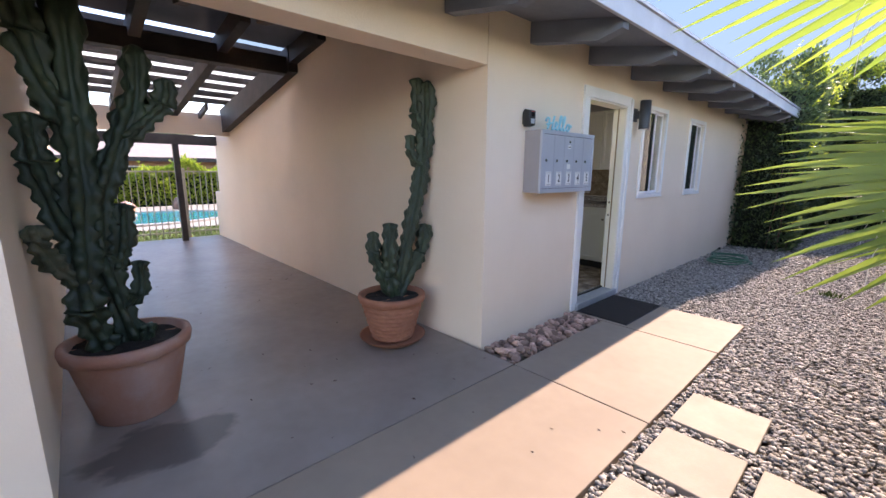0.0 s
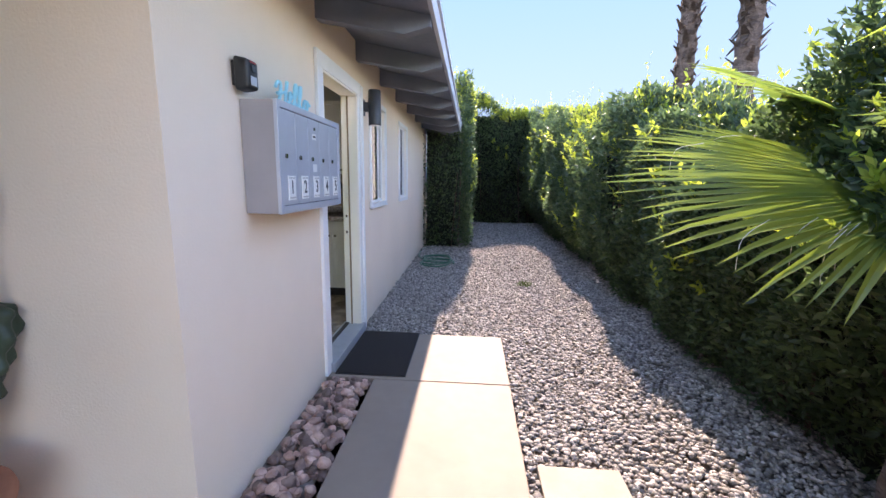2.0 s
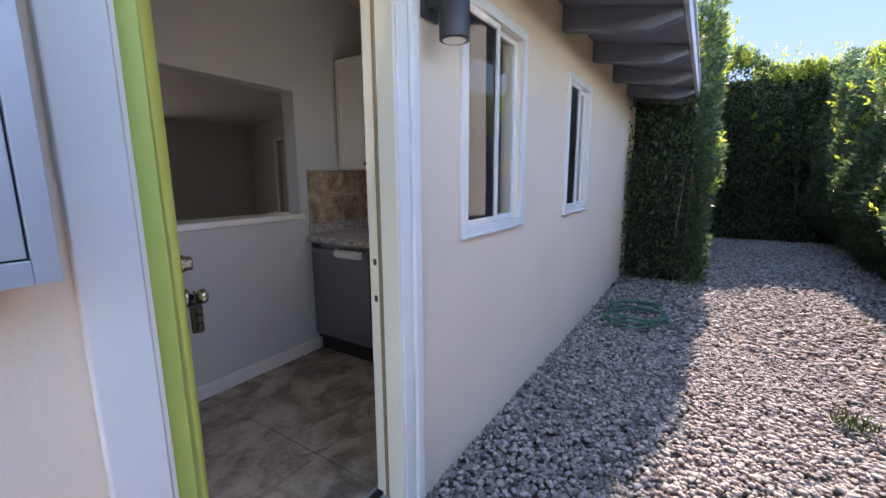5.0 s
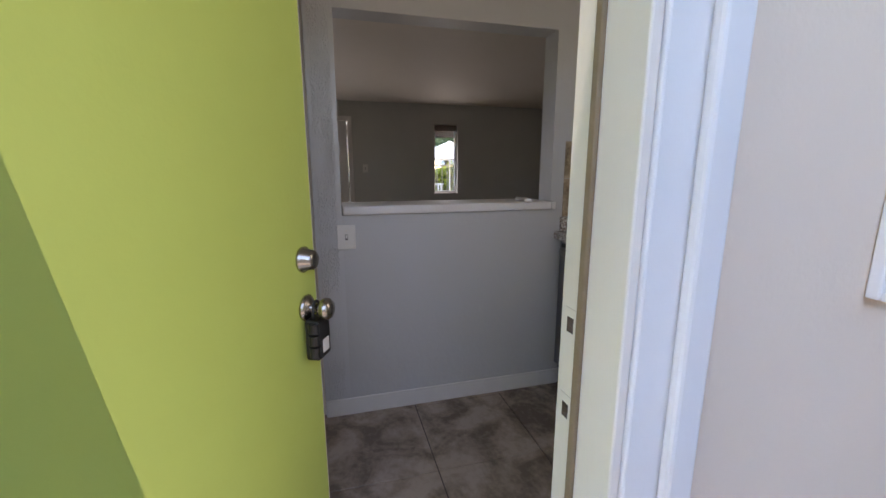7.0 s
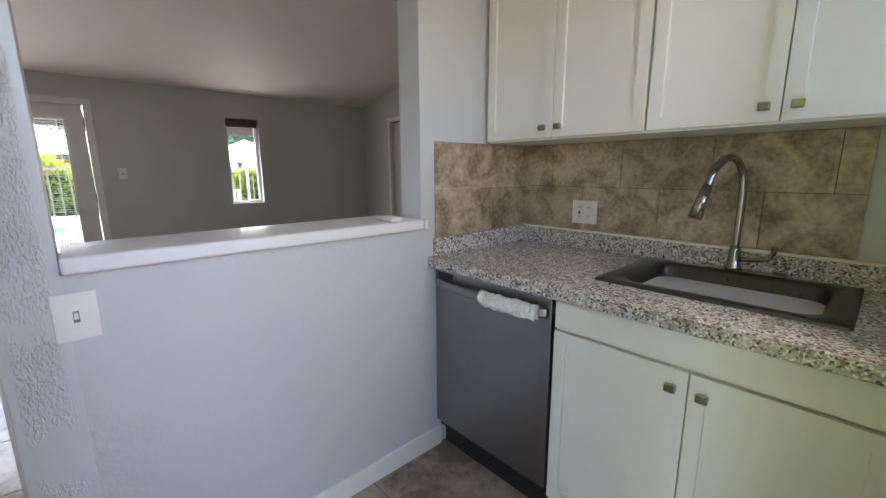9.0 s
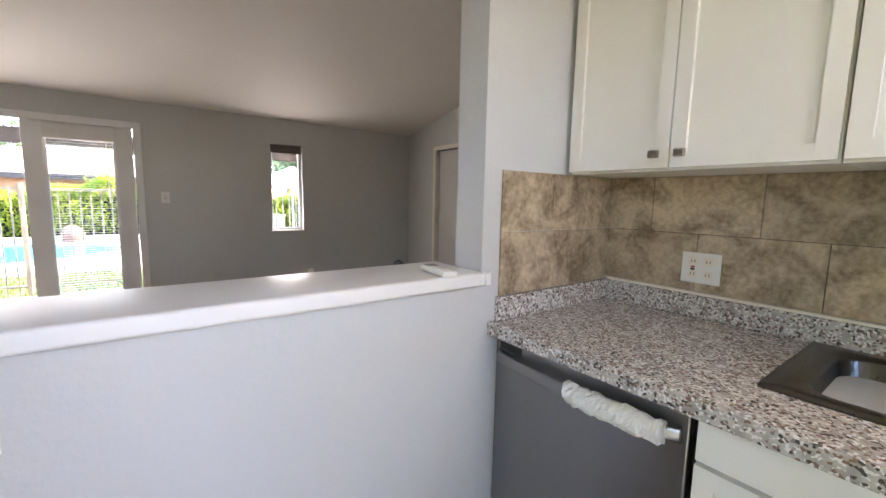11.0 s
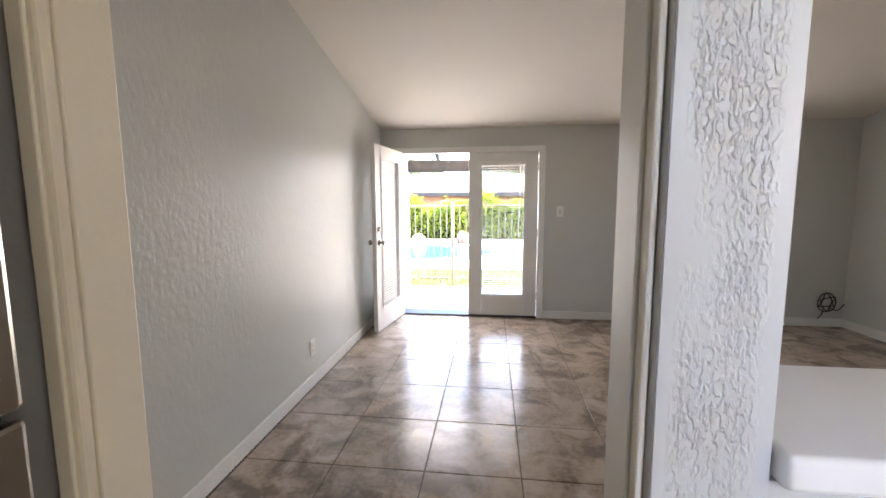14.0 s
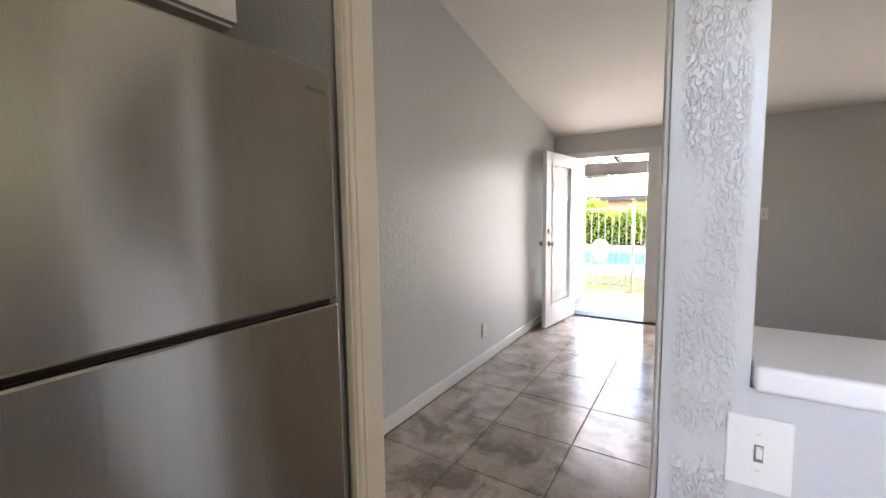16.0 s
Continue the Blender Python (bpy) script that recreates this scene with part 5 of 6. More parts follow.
def lump(p, q=1.0):
    """Smooth bumps over a hedge face."""
    u, z = p[:, 0] * q, p[:, 1] * q
    return (np.sin(u * 2.3 + 1.1 * np.sin(z * 1.7)) * 0.45 + np.sin(u * 5.1 + z * 3.3) * 0.3 + np.sin(u * 1.1 - z * 4.7 + 2) * 0.35 + np.sin(u * 9.7 + z * 8.1) * 0.16)


def hedge(name, label, o, run, face, length, depth, height, count, size, shoots=0, seed=1, grow=0.0, bump=0.13, mat_=None, bulge=0.0):
    """A clipped-out hedge: leafy shell on its face, top and ends, twigs, and a filler core coloured as inner shade.
    o: foot of its near front corner; run: way it runs; face: way its front looks."""
    global RNG
    RNG = np.random.default_rng(seed)
    h = thing(name, label, "hedge", o)
    o, run, face = np.array(o, float), np.array(run, float), np.array(face, float)
    up = np.array([0, 0, 1.0])
    a_front, a_top, a_end = length * height, length * depth, depth * height
    tot = a_front + a_top + 2 * a_end
    parts = []
    for area, which in ((a_front, "f"), (a_top, "t"), (a_end, "a"), (a_end, "b")):
        n = int(count * area / tot)
        u, d, z = RNG.uniform(0, length, n), RNG.uniform(0, depth, n), RNG.uniform(0.0, 1, n)
        ht = height + grow * u + 0.22 * np.sin(u * 1.7 + 1) + 0.14 * np.sin(u * 4.3)
        deep = -np.abs(RNG.normal(0, 0.12, n)) + 0.02
        if which == "f":
            zz = 0.04 + z ** 0.95 * ht
            b = lump(np.stack([u, zz], 1)) * bump
            d = -b - deep + 0.10 * np.clip((zz / ht - 0.75) * 4, 0, 1) + 0.12 * np.clip(1 - zz / 0.5, 0, 1) - bulge * np.clip(zz / 0.8 - 0.2, 0, 1)
            out = -1.0
            nrm = face[None] * np.ones((n, 1))
        elif which == "t":
            zz = ht + deep + lump(np.stack([u, d * 2], 1)) * bump
            nrm = up[None] * np.ones((n, 1)) + 0.3 * face[None]
        else:
            at_end = 0.0 if which == "a" else length
            zz = 0.04 + z * (height + grow * at_end + 0.22 * math.sin(at_end * 1.7 + 1) + 0.14 * math.sin(at_end * 4.3))
            u = (deep * -1 - lump(np.stack([d, zz], 1)) * bump) if which == "a" else length + deep + lump(np.stack([d, zz], 1)) * bump
            nrm = (-run if which == "a" else run)[None] * np.ones((n, 1))
        p = o + u[:, None] * run - d[:, None] * face + zz[:, None] * up
        parts.append((p, nrm))
    p = np.concatenate([a for a, _ in parts])
    nrm = np.concatenate([b for _, b in parts])
    way = nrm * 0.55 + RNG.normal(0, 0.55, (len(p), 3)) + np.array([0, 0, 0.35])
    v, f = leaf_arrays(p, way, RNG.uniform(0.65, 1.25, len(p)) * size)
    many("foliage", v, f, mat_ or leaf_mat, h, "dense dark green leaves")
    if shoots:
        n = shoots
        u, d = RNG.uniform(0, length, n), np.abs(RNG.normal(0, 0.33, n)) * depth
        ht = height + grow * u + 0.22 * np.sin(u * 1.7 + 1) + 0.14 * np.sin(u * 4.3)
        tops = o + u[:, None] * run - (d - 0.05)[:, None] * face + (ht - 0.2)[:, None] * up
        low = RNG.random(n) < 0.06
        zz = ht * RNG.uniform(0.35, 0.98, n)
        tops[low] = (o + u[:, None] * run + (lump(np.stack([u, zz], 1)) * bump + bulge)[:, None] * face + zz[:, None] * up)[low]
        lean = unit(np.array([0, 0, 1.0]) + 0.35 * face * low[:, None] * 2.0 + RNG.normal(0, 0.22, (n, 3)))
        ln = RNG.uniform(0.10, 0.36, n) * np.where(low, 0.6, np.where(RNG.random(n) < 0.12, 1.9, 1.0))
        k = 20
        t = np.linspace(-0.35, 1, k)
        pp = (tops[:, None, :] + lean[:, None, :] * (ln[:, None] * t[None])[..., None]).reshape(-1, 3)
        ww = (lean[:, None, :] * 0.8 + RNG.normal(0, 0.6, (n, k, 3))).reshape(-1, 3)
        v, f = leaf_arrays(pp, ww, RNG.uniform(0.6, 1.1, len(pp)) * size)
        many("young_growth", v, f, shoot_mat, h, "bright yellow-green young shoots")
    # twigs
    bm = bmesh.new()
    rnd = random.Random(seed)
    for _ in range(int(length * 5)):
        q = o + run * rnd.uniform(0.1, length - 0.1) - face * rnd.uniform(0.15, depth * 0.6)
        q2 = q + up * height * rnd.uniform(0.5, 0.9) + run * rnd.uniform(-0.25, 0.25) + face * rnd.uniform(0, 0.15)
        rod(bm, q, q2, 0.014, 0.006, 5)
    part("twig_growth", bm, bark, h, "brown twiggy stems")["kind"] = "stuff"
    # filler core: a dark solid standing for the shade between the leaves
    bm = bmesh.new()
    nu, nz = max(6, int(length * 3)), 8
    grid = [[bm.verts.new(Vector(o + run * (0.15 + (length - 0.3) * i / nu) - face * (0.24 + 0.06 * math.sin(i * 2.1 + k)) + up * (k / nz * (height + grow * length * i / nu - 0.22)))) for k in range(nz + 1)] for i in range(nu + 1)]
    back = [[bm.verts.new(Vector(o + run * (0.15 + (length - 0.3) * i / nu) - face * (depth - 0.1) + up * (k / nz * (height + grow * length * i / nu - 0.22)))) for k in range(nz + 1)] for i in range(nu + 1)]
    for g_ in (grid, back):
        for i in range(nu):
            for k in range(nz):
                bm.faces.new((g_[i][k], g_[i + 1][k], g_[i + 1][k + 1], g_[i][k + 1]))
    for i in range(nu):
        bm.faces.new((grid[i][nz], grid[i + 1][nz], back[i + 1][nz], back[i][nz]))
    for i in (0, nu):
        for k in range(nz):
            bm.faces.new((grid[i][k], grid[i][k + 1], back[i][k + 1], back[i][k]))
    part("heart", bm, hedge_core_shade, h, "dark filler core with the hedge's inner shade as its colour")
    return h


# Near-black green: the hedge's inner shade is put into the core's colour.
hedge_core_shade = material("hedge_core_shade", (0.014, 0.024, 0.008), (0.006, 0.010, 0.004), 14, 0.95, 0.9, 30, bump_dist=0.08)
hedge("hedge", "tall leafy green hedge along the gravel path", (2.76, -4.0, -0.05), (0.012, 0.9999, 0), (-0.9999, 0.012, 0), 7.5, 1.0, 1.82, 115000, 0.062, 1000, 3, 0.035, bulge=0.27)
hedge("hedge", "tall leafy green hedge running on to the back", (2.87, 3.3, -0.05), (0.03, 0.9995, 0), (-0.9995, 0.03, 0), 10.5, 1.1, 2.0, 95000, 0.07, 1200, 4, 0.15, bulge=0.42)
hedge("hedge", "tall green hedge closing the end of the path", (0.9, 12.2, -0.05), (1, 0, 0), (0, -1, 0), 3.0, 1.0, 3.7, 17000, 0.10, 200, 5)
hedge("hedge", "high dark green hedge against the house end", (0.95, 7.15, -0.05), (0, 1, 0), (1, 0, 0), 6.6, 1.0, 3.1, 28000, 0.085, 260, 6, 0.12)

# weed tuft on the gravel
n = 90
at = np.stack([RNG.normal(1.75, 0.055, n), RNG.normal(4.07, 0.055, n), np.full(n, 0.0)], 1)
v, f = leaf_arrays(at, np.stack([RNG.normal(0, 0.5, n), RNG.normal(0, 0.5, n), np.full(n, 1.0)], 1), RNG.uniform(0.03, 0.08, n), 0.16)
weed = many("weed", v, f, grass_mat, None, "small yellow-green weed in the gravel")


def fan_frond(parent, root, hub, way, normal, radius, count, spread, seed, droop=0.12):
    """A fan palm leaf: stalk and folded, pointed blades radiating from the hub."""
    rnd = random.Random(seed)
    hub, way, normal = Vector(hub), Vector(way).normalized(), Vector(normal).normalized()
    side = normal.cross(way).normalized()
    normal = way.cross(side)
    stalk = part("stalk", sweep(bmesh.new(), curve_points([root, (Vector(root) + hub) / 2 + Vector((0, 0, 0.06)), hub], 10), circle(0.013, 7)), palm_leaf, parent, "green leaf stalk", True)
    bm = bmesh.new()
    for i in range(count):
        t = i / (count - 1) * 2 - 1
        a = radians(spread) * t
        d = (way * math.cos(a) + side * math.sin(a)).normalized()
        lng = radius * (1 - 0.22 * abs(t) ** 2) * rnd.uniform(0.92, 1.05)
        across = (side * math.cos(a) - way * math.sin(a))
        wid = 0.026 * rnd.uniform(0.85, 1.15)
        prev = None
        for k in range(8):
            s = k / 7
            w = wid * (min(1, 0.35 + 1.6 * s) if s < 0.5 else max(0.0, (1 - s) * 2) ** 0.8)
            c = hub + d * lng * s - Vector((0, 0, droop * lng * s ** 2.6 * rnd.uniform(0.9, 1.1)))
            ring = [bm.verts.new(c + across * w), bm.verts.new(c - normal * w * 0.55), bm.verts.new(c - across * w)]
            if prev:
                bm.faces.new((prev[0], prev[1], ring[1], ring[0]))
                bm.faces.new((prev[1], prev[2], ring[2], ring[1]))
            prev = ring
    me = bpy.data.meshes.new("blade_fan")
    bm.to_mesh(me)
    bm.free()
    me.materials.append(palm_leaf)
    ob = new("blade_fan", me)
    ob.parent = stalk
    ob["label"] = "pointed folded green leaf blades"
    bm = bmesh.new()
    for i in range(7):
        a = radians(spread) * rnd.uniform(-0.9, 0.9)
        d = (way * math.cos(a) + side * math.sin(a))
        p0 = hub + d * radius * rnd.uniform(0.4, 0.7)
        sweep(bm, curve_points([p0, p0 + d * 0.12 + Vector((0, 0, -0.06)), p0 + d * 0.16 + Vector((0.02, 0, -0.17))], 8), circle(0.0012, 4))
    part("fibre", bm, trim_cream, stalk, "pale curling fibres")["kind"] = "stuff"


palm = thing("fan_palm", "young fan palm with green pleated leaves", "palm", (2.85, 0.2, 0))
part("trunk", lathe(bmesh.new(), [(0.16, -0.05), (0.17, 0.2), (0.15, 0.6), (0.13, 1.0), (0.08, 1.2)], 2.85, 0.2, 18, lambda a, z, k: 0.015 * math.sin(7 * a + 3 * k)), bark, palm, "shaggy brown trunk", True)
fan_frond(palm, (2.85, 0.25, 1.1), (2.98, 0.60, 1.36), (-1, 0.02, 0.13), (0.10, -0.50, 0.80), 1.36, 34, 44, 1, 0.10)
fan_frond(palm, (2.85, 0.1, 1.1), (2.50, -0.48, 1.42), (-0.95, -0.25, -0.02), (0.2, -0.62, 0.75), 0.80, 28, 56, 2)
fan_frond(palm, (2.85, 0.1, 1.15), (2.42, -0.72, 2.05), (-0.97, -0.32, 0.02), (0.1, -0.45, -0.85), 0.95, 30, 66, 3, 0.05)
fan_frond(palm, (2.85, 0.3, 1.15), (2.75, 0.85, 1.75), (-0.55, 0.6, 0.5), (0.5, -0.5, 0.6), 0.75, 26, 75, 4)


def palm_trunk(x, y, r, h, seed, lean):
    p = thing("palm_tree", "tall palm with a rough shaggy trunk", "palm", (x, y, 0), "palms behind the hedge")
    rnd = random.Random(seed)
    part("trunk", lathe(bmesh.new(), [(r * (1.12 - 0.2 * k / 40) * (1.06 if k % 2 else 0.94), -0.05 + h * k / 40) for k in range(41)], x, y, 18, lambda a, z, k: 0.03 * math.sin(5 * a + 2.3 * k)), bark, p, "rough fibrous trunk", True)
    bm = bmesh.new()
    for _ in range(230):
        a, z = rnd.uniform(0, 6.28), rnd.uniform(1.2, h - 0.3)
        d = Vector((math.cos(a), math.sin(a), 0))
        q = Vector((x, y, z)) + d * r * 0.9
        L_ = rnd.uniform(0.08, 0.22)
        w = Vector((-d.y, d.x, 0)) * rnd.uniform(0.03, 0.07)
        tip = q + d * L_ * 0.7 + Vector((0, 0, L_ * rnd.choice((-0.7, 0.6, 0.9))))
        vs = [bm.verts.new(c) for c in (q - w, q + w, tip + w * 0.35, tip - w * 0.35)]
        bm.faces.new(vs)
    bmesh.ops.solidify(bm, geom=bm.faces[:], thickness=0.012)
    part("leaf_stubs", bm, bark, p, "broken dry leaf stubs")["kind"] = "stuff"
    crown = bmesh.new()
    for i in range(26):
        a = 2 * math.pi * i / 26 + rnd.uniform(-0.1, 0.1)
        el = rnd.uniform(-0.5, 1.0)
        d = Vector((math.cos(a) * math.cos(el), math.sin(a) * math.cos(el), math.sin(el)))
        s = Vector((-math.sin(a), math.cos(a), 0))
        c = Vector((x, y, h)) + d * 0.5
        for j in range(13):
            b = (j - 6) * 0.19
            e = (d * math.cos(b) + s * math.sin(b)) * 0.75
            q = [c, c + e * 0.5 + s * 0.03, c + e + Vector((0, 0, -0.1)), c + e * 0.5 - s * 0.03]
            crown.faces.new([crown.verts.new(t_) for t_ in q])
    me = bpy.data.meshes.new("crown")
    crown.to_mesh(me)
    crown.free()
    me.materials.append(palm_leaf)
    o = new("crown", me)
    o.parent = p
    o.matrix_parent_inverse = p.matrix_world.inverted()


palm_trunk(4.88, 6.95, 0.145, 7.5, 1, 0)
palm_trunk(5.02, 5.4, 0.14, 8.2, 2, 0)

# ---- pool garden ----
setting("pool_deck", boxed(-17.6, -9.75, -9, 9, -0.15, -0.02), deck_mat, "pale concrete pool deck")
setting("lawn", boxed(-9.75, -7.852, -9, 9, -0.15, -0.03), grass_mat, "strip of sunlit lawn beside the fence")
n = 16000
at = np.stack([RNG.uniform(-9.74, -7.87, n), RNG.uniform(-4, 6, n), np.full(n, -0.04)], 1)
v, f = leaf_arrays(at, np.stack([RNG.normal(0, 0.4, n), RNG.normal(0, 0.4, n), np.full(n, 1.0)], 1), RNG.uniform(0.04, 0.085, n), 0.12)
many("grass", v, f, grass_mat, None, "short green lawn grass")
pool = thing("swimming_pool", "turquoise kidney-shaped swimming pool with pale coping", "pool", (-13, -0.3, 0))


def pool_outline(grow):
    out = []
    for i in range(64):
        a = 2 * math.pi * i / 64
        r = 1 + 0.10 * math.cos(2 * a + 0.4) - 0.06 * math.sin(3 * a)
        out.append((-12.9 + (1.75 + grow) * r * math.cos(a), -0.5 + (2.35 + grow) * r * math.sin(a)))
    return out


bm = bmesh.new()
o_, i_ = pool_outline(0.28), pool_outline(0.0)
ra = [[bm.verts.new((x, y, z)) for x, y in lp] for lp, z in ((o_, -0.02), (o_, 0.025), (i_, 0.025), (i_, -0.02))]
for a, b in zip(ra, ra[1:]):
    for i in range(64):
        bm.faces.new((a[i], a[(i + 1) % 64], b[(i + 1) % 64], b[i]))
part("coping", bm, deck_mat, pool, "pale coping")
bm = bmesh.new()
bm.faces.new([bm.verts.new((x, y, -0.012)) for x, y in pool_outline(0.02)])
part("water", bm, water, pool, "turquoise water")
for x, y, r in ((-15.6, -2.2, 0.35), (-15.7, 0.6, 0.28), (-15.5, -1.0, 0.22)):
    bm = bmesh.new()
    bmesh.ops.create_icosphere(bm, subdivisions=3, radius=r, matrix=Matrix.Translation((x, y, r * 0.5)))
    for v_ in bm.verts:
        v_.co += (v_.co - Vector((x, y, r * 0.5))) * 0.35 * noise.noise(v_.co * 3)
    solid("boulder", bm, rock_mat, "pale boulder at the far pool edge", "boulder", "pool boulders", True)
hedge("hedge", "bright green clipped hedge behind the pool", (-17.6, 9.0, -0.05), (0, -1, 0), (1, 0, 0), 18, 0.9, 1.5, 26000, 0.14, 520, 9, 0, 0.1, pool_leaf)

fence = thing("pool_fence", "dark metal picket fence along the lawn", "fence", (-7.95, 0, 0))
for y0, y1 in ((-2.5, 0.0), (0.0, 8.0)):
    for z in (0.10, 1.36):
        part("rail", boxed(-7.965, -7.935, y0, y1, z, z + 0.03, 0.002), black_metal, fence)
pk = boxed(-7.958, -7.942, -0.008, 0.008, 0.02, 1.40)
pk_me = None
for k in range(96):
    y = -2.45 + 0.11 * k
    if pk_me is None:
        first = part("picket", pk, black_metal, fence)
        pk_me, inv = first.data, first.matrix_parent_inverse.copy()
        first.location = (0, y, 0)
        first.matrix_parent_inverse = inv
    else:
        o = new("picket", pk_me)
        o.parent, o.matrix_parent_inverse, o.location = fence, inv, (0, y, 0)
for y in (-2.4, -0.55, 0.95, 2.8, 4.7, 6.6):
    part("post", boxed(-7.975, -7.925, y - 0.025, y + 0.025, -0.1, 1.45, 0.003), black_metal, fence)

um = thing("patio_umbrella", "open white canvas umbrella by the pool", "umbrella", (-12.0, 5.5, 0))
part("pole", rods((-12, 5.5, -0.02), (-12, 5.5, 2.15), 0.025, None, 12), canvas, um)
bm = bmesh.new()
bmesh.ops.create_cone(bm, cap_ends=False, segments=8, radius1=1.25, radius2=0.03, depth=0.55, matrix=Matrix.Translation((-12, 5.5, 1.87)))
bmesh.ops.solidify(bm, geom=bm.faces[:], thickness=0.01)
part("canopy", bm, canvas, um, "white canvas canopy")
part("base", rods((-12, 5.5, -0.02), (-12, 5.5, 0.06), 0.28, 0.22, 24), deck_mat, um)
for k, (x, y) in enumerate(((-11.2, 4.9), (-11.3, 6.0))):
    ch = thing("garden_chair", "white plastic garden chair by the umbrella", "chair", (x, y, -0.02), "garden chairs", 20 * k)
    local("seat", boxed(-0.24, 0.24, -0.24, 0.24, 0.40, 0.43, 0.008), white_plastic, ch)
    for q in range(4):
        local("back_slat", boxed(-0.25, -0.22, -0.20 + 0.115 * q, -0.13 + 0.115 * q, 0.44, 0.85, 0.005), white_plastic, ch)
    local("back_rail", boxed(-0.255, -0.215, -0.24, 0.24, 0.85, 0.90, 0.006), white_plastic, ch)
    for sx in (-0.21, 0.21):
        for sy in (-0.21, 0.21):
            local("leg", boxed(sx - 0.02, sx + 0.02, sy - 0.02, sy + 0.02, 0, 0.40, 0.004), white_plastic, ch)

nh = thing("neighbour_house", "low neighbouring house with a pale shingle roof", "house", (-24, 0, 0))
part("wall", boxed(-27, -22, -12, 7, -0.1, 1.95), house_tan, nh, "tan stucco walls")
bm = sheet(bmesh.new(), -24.5, -21.3, -12.8, 7.8, 2.95, 1.85, 0.14)
sheet(bm, -27.7, -24.5, -12.8, 7.8, 1.85, 2.95, 0.14)
roof_ = part("roof", bm, roof_tile, nh, "pale pinkish shingle roof")
part("fascia", boxed(-21.32, -21.28, -12.8, 7.8, 1.80, 2.0), dark_wood, roof_)
for y in (-9.5, -5.5, -1.0, 3.5):
    wn = part("window", boxed(-22.0, -21.97, y, y + 1.6, 0.8, 1.6), white_trim, nh)
    part("pane", boxed(-21.968, -21.96, y + 0.06, y + 1.54, 0.86, 1.54), material("dark_pane", (0.03, 0.035, 0.04), (0.03, 0.03, 0.035), 2, 0.1) if y < -9 else MATS["dark_pane"], wn)


def far_tree(x, y, h, r, seed):
    t = thing("tree", "leafy tree beyond the neighbouring roof", "tree", (x, y, 0), "trees beyond the pool")
    rnd = random.Random(seed)
    bm = rods((x, y, -0.1), (x, y, h * 0.6), 0.18, 0.1, 10)
    for _ in range(7):
        z = h * rnd.uniform(0.35, 0.6)
        rod(bm, (x, y, z), (x + rnd.uniform(-r, r) * 0.7, y + rnd.uniform(-r, r) * 0.7, z + h * rnd.uniform(0.2, 0.4)), 0.07, 0.02, 6)
    part("trunk", bm, bark, t, "brown trunk and limbs")
    g = np.random.default_rng(seed)
    centres = g.normal(0, 0.5, (16, 3)) * np.array([r, r, h * 0.22]) + np.array([x, y, h * 0.72])
    p = (centres[g.integers(0, 16, 2600)] + g.normal(0, 0.32 * r * 0.6, (2600, 3)))
    v, f = leaf_arrays(p, g.normal(size=(2600, 3)), g.uniform(0.15, 0.3, 2600), 0.6)
    ob = many("crown", v, f, leaf_mat, t, "loose green crown")


far_tree(-31, -4.5, 5.5, 2.0, 41)
far_tree(-33, 3.0, 5.0, 2.2, 42)
far_tree(-30, 10.5, 5.5, 2.4, 43)
far_tree(-19.5, 8.6, 3.6, 1.6, 44)
bm = bmesh.new()
prev = None
for i in range(81):
    x = -1600 + 40 * i
    zt = 45 + 32 * noise.noise((x * 0.0035, 1.3, 0)) + 13 * noise.noise((x * 0.013, 4.1, 0))
    cur = [bm.verts.new((x, 1380, -1)), bm.verts.new((x, 1420, zt))]
    if prev:
        bm.faces.new((prev[0], cur[0], cur[1], prev[1]))
    prev = cur
setting("backdrop", bm, mountain_mat, "hazy blue mountains far away")
bm = bmesh.new()
prev = None
for i in range(49):
    a = radians(-75 + 150 * i / 48)
    cur = [bm.verts.new((2600 * math.sin(a), 2600 * math.cos(a), z)) for z in (-30, 350, 750, 1200, 1750)]
    if prev:
        for k in range(4):
            bm.faces.new((prev[k], cur[k], cur[k + 1], prev[k + 1]))
    prev = cur
setting("backdrop", bm, far_sky, "clear pale blue sky above the hedges", True)

# ---- gravel, rocks, pavers and floor tiles ----
ico = bmesh.new()
bmesh.ops.create_icosphere(ico, subdivisions=1, radius=1)
IV = np.array([v_.co for v_ in ico.verts])
IF = np.array([[v_.index for v_ in f_.verts] for f_ in ico.faces])
ico.free()


def stones(name, pts, size, mat_, label):
    n = len(pts)
    sc = size[:, None] * RNG.uniform(0.6, 1.25, (n, 3)) * np.array([1, 1, 0.62])
    a = RNG.uniform(0, 6.283, n)
    jit = 1 + RNG.normal(0, 0.13, (n, 12, 1))
    v = IV[None] * jit * sc[:, None, :]
    c, s = np.cos(a)[:, None], np.sin(a)[:, None]
    v = np.stack([v[..., 0] * c - v[..., 1] * s, v[..., 0] * s + v[..., 1] * c, v[..., 2]], -1) + pts[:, None, :]
    f = IF[None] + (np.arange(n) * 12)[:, None, None]
    return many(name, v.reshape(-1, 3), f.reshape(-1, 3), mat_, None, label)


def gravel_points(n, x0, x1, y0, y1, keep):
    p = np.stack([RNG.uniform(x0, x1, n), RNG.uniform(y0, y1, n), RNG.uniform(-0.034, -0.010, n)], 1)
    return p[keep(p[:, 0], p[:, 1])]


RNG = np.random.default_rng(11)
PAVERS = ((1.372, 1.775, 0.125, 0.555), (1.385, 1.765, -0.405, 0.03), (1.375, 1.77, -0.94, -0.52), (1.83, 2.25, -0.45, 0.02), (1.37, 1.77, -1.48, -1.06))


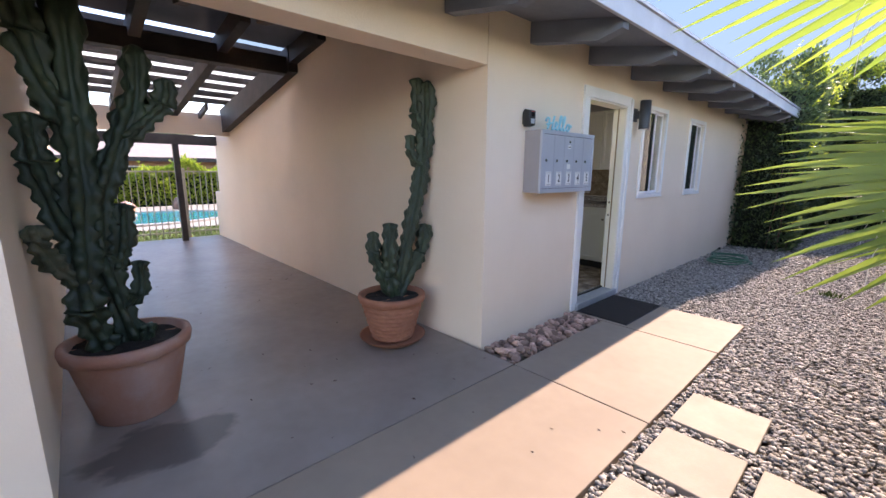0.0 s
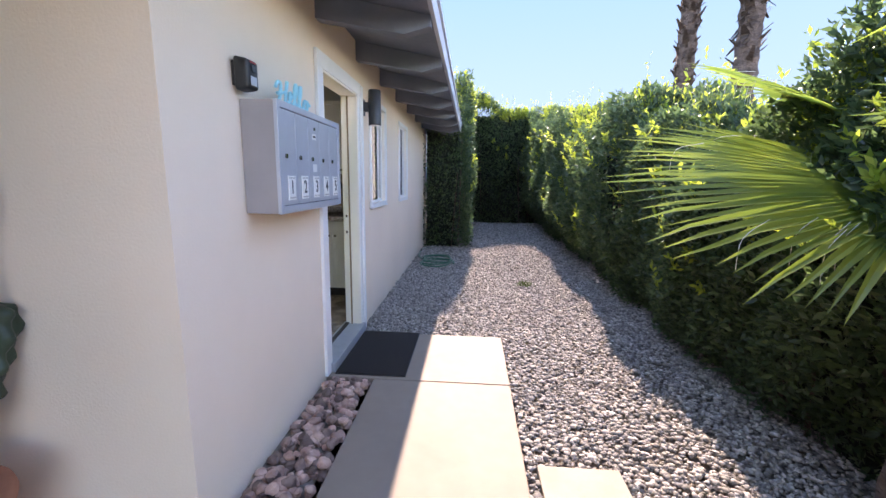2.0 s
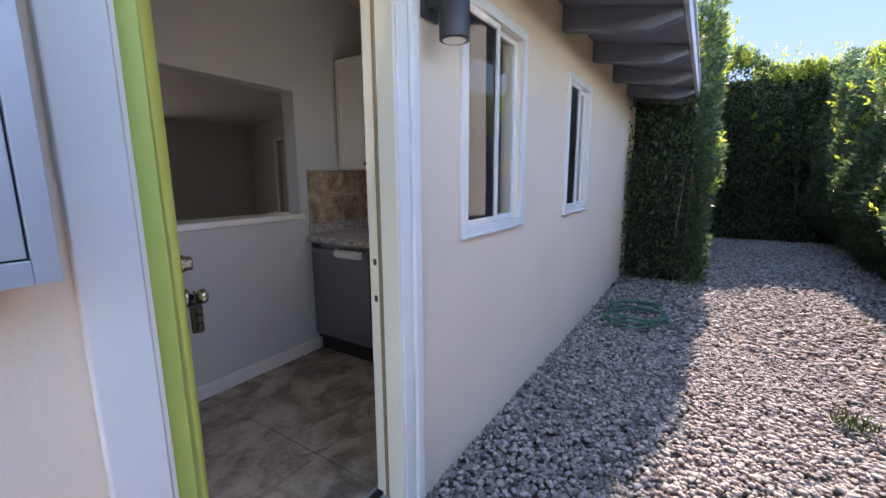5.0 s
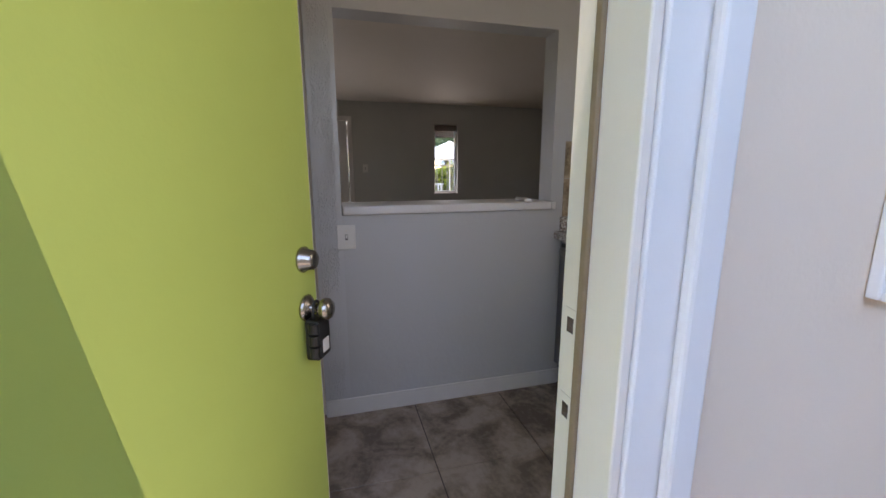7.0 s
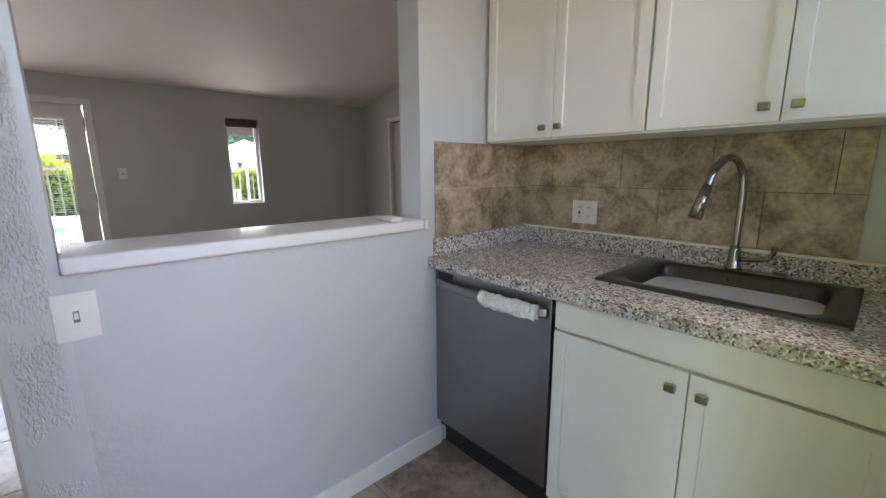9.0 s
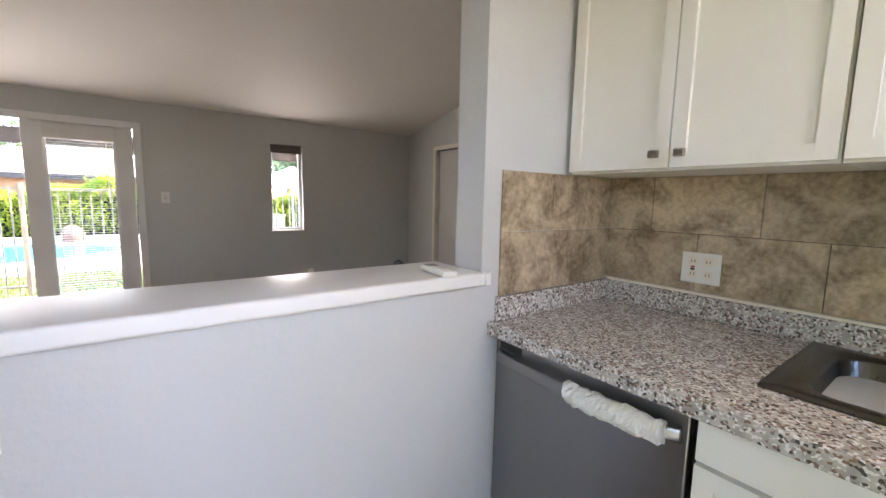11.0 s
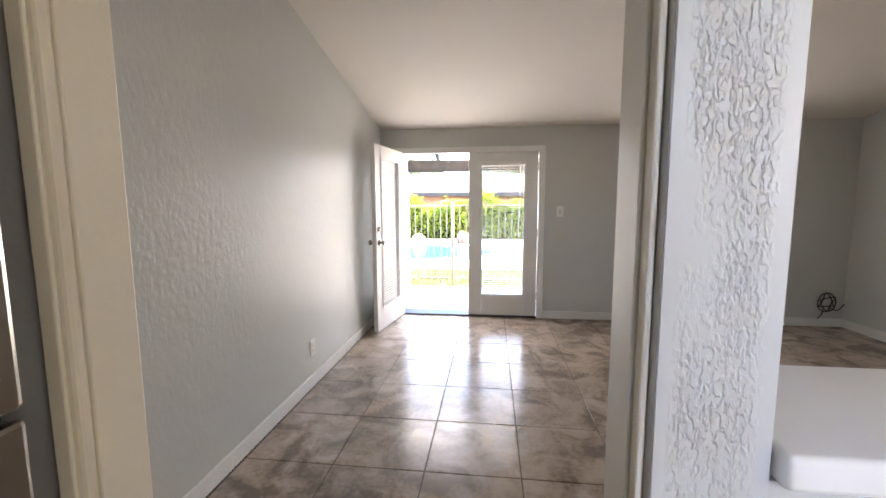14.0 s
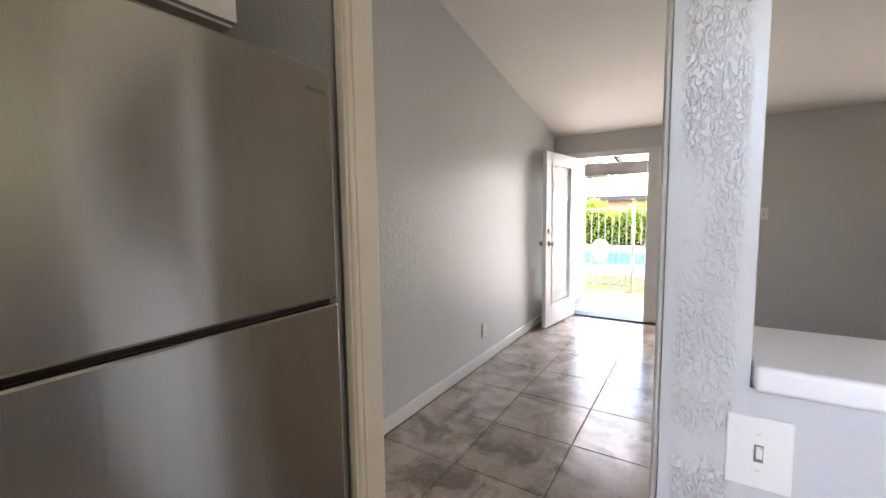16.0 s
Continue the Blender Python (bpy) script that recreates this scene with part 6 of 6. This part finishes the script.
def off_slab(x, y):
    """True where loose gravel lies: off the walkway and the stepping stones."""
    free = ~((x < 1.32) & (y < 2.215))
    for x0, x1, y0, y1 in PAVERS:
        free &= ~((x > x0 - 0.008) & (x < x1 + 0.008) & (y > y0 - 0.008) & (y < y1 + 0.008))
    return free


p = gravel_points(76000, 0.005, 3.05, -2.2, 5.0, off_slab)
stones("gravel", p, RNG.uniform(0.009, 0.0185, len(p)) * np.where(RNG.random(len(p)) < 0.08, 1.35, 1.0), pebble, "mixed grey and tan gravel")
p = gravel_points(30000, 0.005, 3.5, 5.0, 13.3, lambda x, y: (x > 0.9) | (y < 7.4))
stones("gravel", p, RNG.uniform(0.013, 0.026, len(p)), pebble, "mixed grey and tan gravel")

path = setting("pavement", boxed(1.36, 1.79, -1.9, 0.56, -0.10, -0.045), dirt, "square stepping stones set in gravel")
for x0, x1, y0, y1 in PAVERS:
    part("paver", boxed(x0, x1, y0, y1, -0.05, -0.004, 0.006), paver_mat, path)

bed = setting("rock_bed", boxed(0.001, 0.349, 0.0, 1.34, -0.12, -0.03), dirt, "bed of tan river rocks by the wall")
shapes = []
for k in range(8):
    bm = bmesh.new()
    bmesh.ops.create_icosphere(bm, subdivisions=2, radius=1)
    for v_ in bm.verts:
        v_.co *= 1 + 0.55 * noise.noise(v_.co * 0.9 + Vector((7 * k, 3, 1)))
        v_.co.z *= 0.68
    me = bpy.data.meshes.new("rock")
    bm.to_mesh(me)
    bm.free()
    me.materials.append(rock_mat)
    shapes.append(me)
rnd = random.Random(5)
for k in range(330):
    o = new("rock", shapes[k % 8])
    o.parent = bed
    r = rnd.uniform(0.019, 0.040)
    layer = k // 120
    o.location = (rnd.uniform(0.035, 0.325), rnd.uniform(0.03, 1.32), -0.028 + 0.016 * layer + rnd.uniform(-0.006, 0.012))
    o.rotation_euler = (rnd.uniform(-0.5, 0.5), rnd.uniform(-0.5, 0.5), rnd.uniform(0, 6.28))
    o.scale = (r, r * rnd.uniform(0.7, 1.1), r)

# dry leaves and grit on the slabs
lit_ = thing("leaf_litter", "few dry leaf scraps on the concrete", "leaf litter", (0.9, -0.3, 0))
n = 46
at = np.stack([RNG.uniform(-3.8, 1.25, n), RNG.uniform(-2.1, -0.1, n), np.full(n, 0.003)], 1)
v, f = leaf_arrays(at, np.stack([RNG.normal(size=n), RNG.normal(size=n), np.full(n, 0.05)], 1), RNG.uniform(0.015, 0.04, n), 0.4)
many("scraps", v, f, bark, lit_, "curled brown scraps")

T = 0.481
tile_cache = {}
for i in range(-7, 7):
    for j in range(-3, 9):
        x0, x1 = max(-5.668, -2.80 + T * i), min(-0.016, -2.80 + T * (i + 1))
        y0, y1 = max(0.162, 1.144 + T * j), min(5.248, 1.144 + T * (j + 1))
        if x1 - x0 < 0.02 or y1 - y0 < 0.02:
            continue
        if x0 > -1.45 and y0 > 3.55:
            continue
        w, d = round(x1 - x0 - 0.005, 4), round(y1 - y0 - 0.005, 4)
        if (w, d) not in tile_cache:
            t_ = bmesh.new()
            vs = []
            for z, ins in ((-0.008, 0), (-0.0015, 0), (0.0, 0.0015)):
                vs.append([t_.verts.new((sx * (w / 2 - ins), sy * (d / 2 - ins), z)) for sx, sy in ((-1, -1), (1, -1), (1, 1), (-1, 1))])
            for a, b in zip(vs, vs[1:]):
                for q in range(4):
                    t_.faces.new((a[q], a[(q + 1) % 4], b[(q + 1) % 4], b[q]))
            t_.faces.new(vs[-1])
            me = bpy.data.meshes.new("tile")
            t_.to_mesh(me)
            t_.free()
            me.materials.append(tile_mat)
            tile_cache[(w, d)] = me
        o = new("tile", tile_cache[(w, d)])
        o.parent = floor
        o.location = Vector(((x0 + x1) / 2, (y0 + y1) / 2, FL)) + INDOORS

# splash tiles
before = set(scene.objects)
splash = setting("backsplash", boxed(-1.366, -0.153, 3.5475, 3.549, 1.05, 1.446), grout, "brown travertine-look backsplash tiles")
for row, (z0, z1) in enumerate(((1.055, 1.2495), (1.2515, 1.444))):
    for k in range(5):
        x0 = -1.384 + 0.33 * k - (0.16 if row else 0)
        x1 = min(x0 + 0.328, -0.153)
        x0 = max(x0, -1.384)
        if x1 - x0 > 0.03:
            part("tile", boxed(x0, x1, 3.541, 3.5474, z0, z1, 0.001), splash_tile, splash)
    for y0, y1 in (((2.937, 3.18), (3.182, 3.539)) if row else ((2.937, 3.30), (3.302, 3.539))):
        part("tile", boxed(-1.3885, -1.3815, y0, y1, z0 - (0.008 if not row else 0), z1, 0.001), splash_tile, splash)
move_indoors(before)
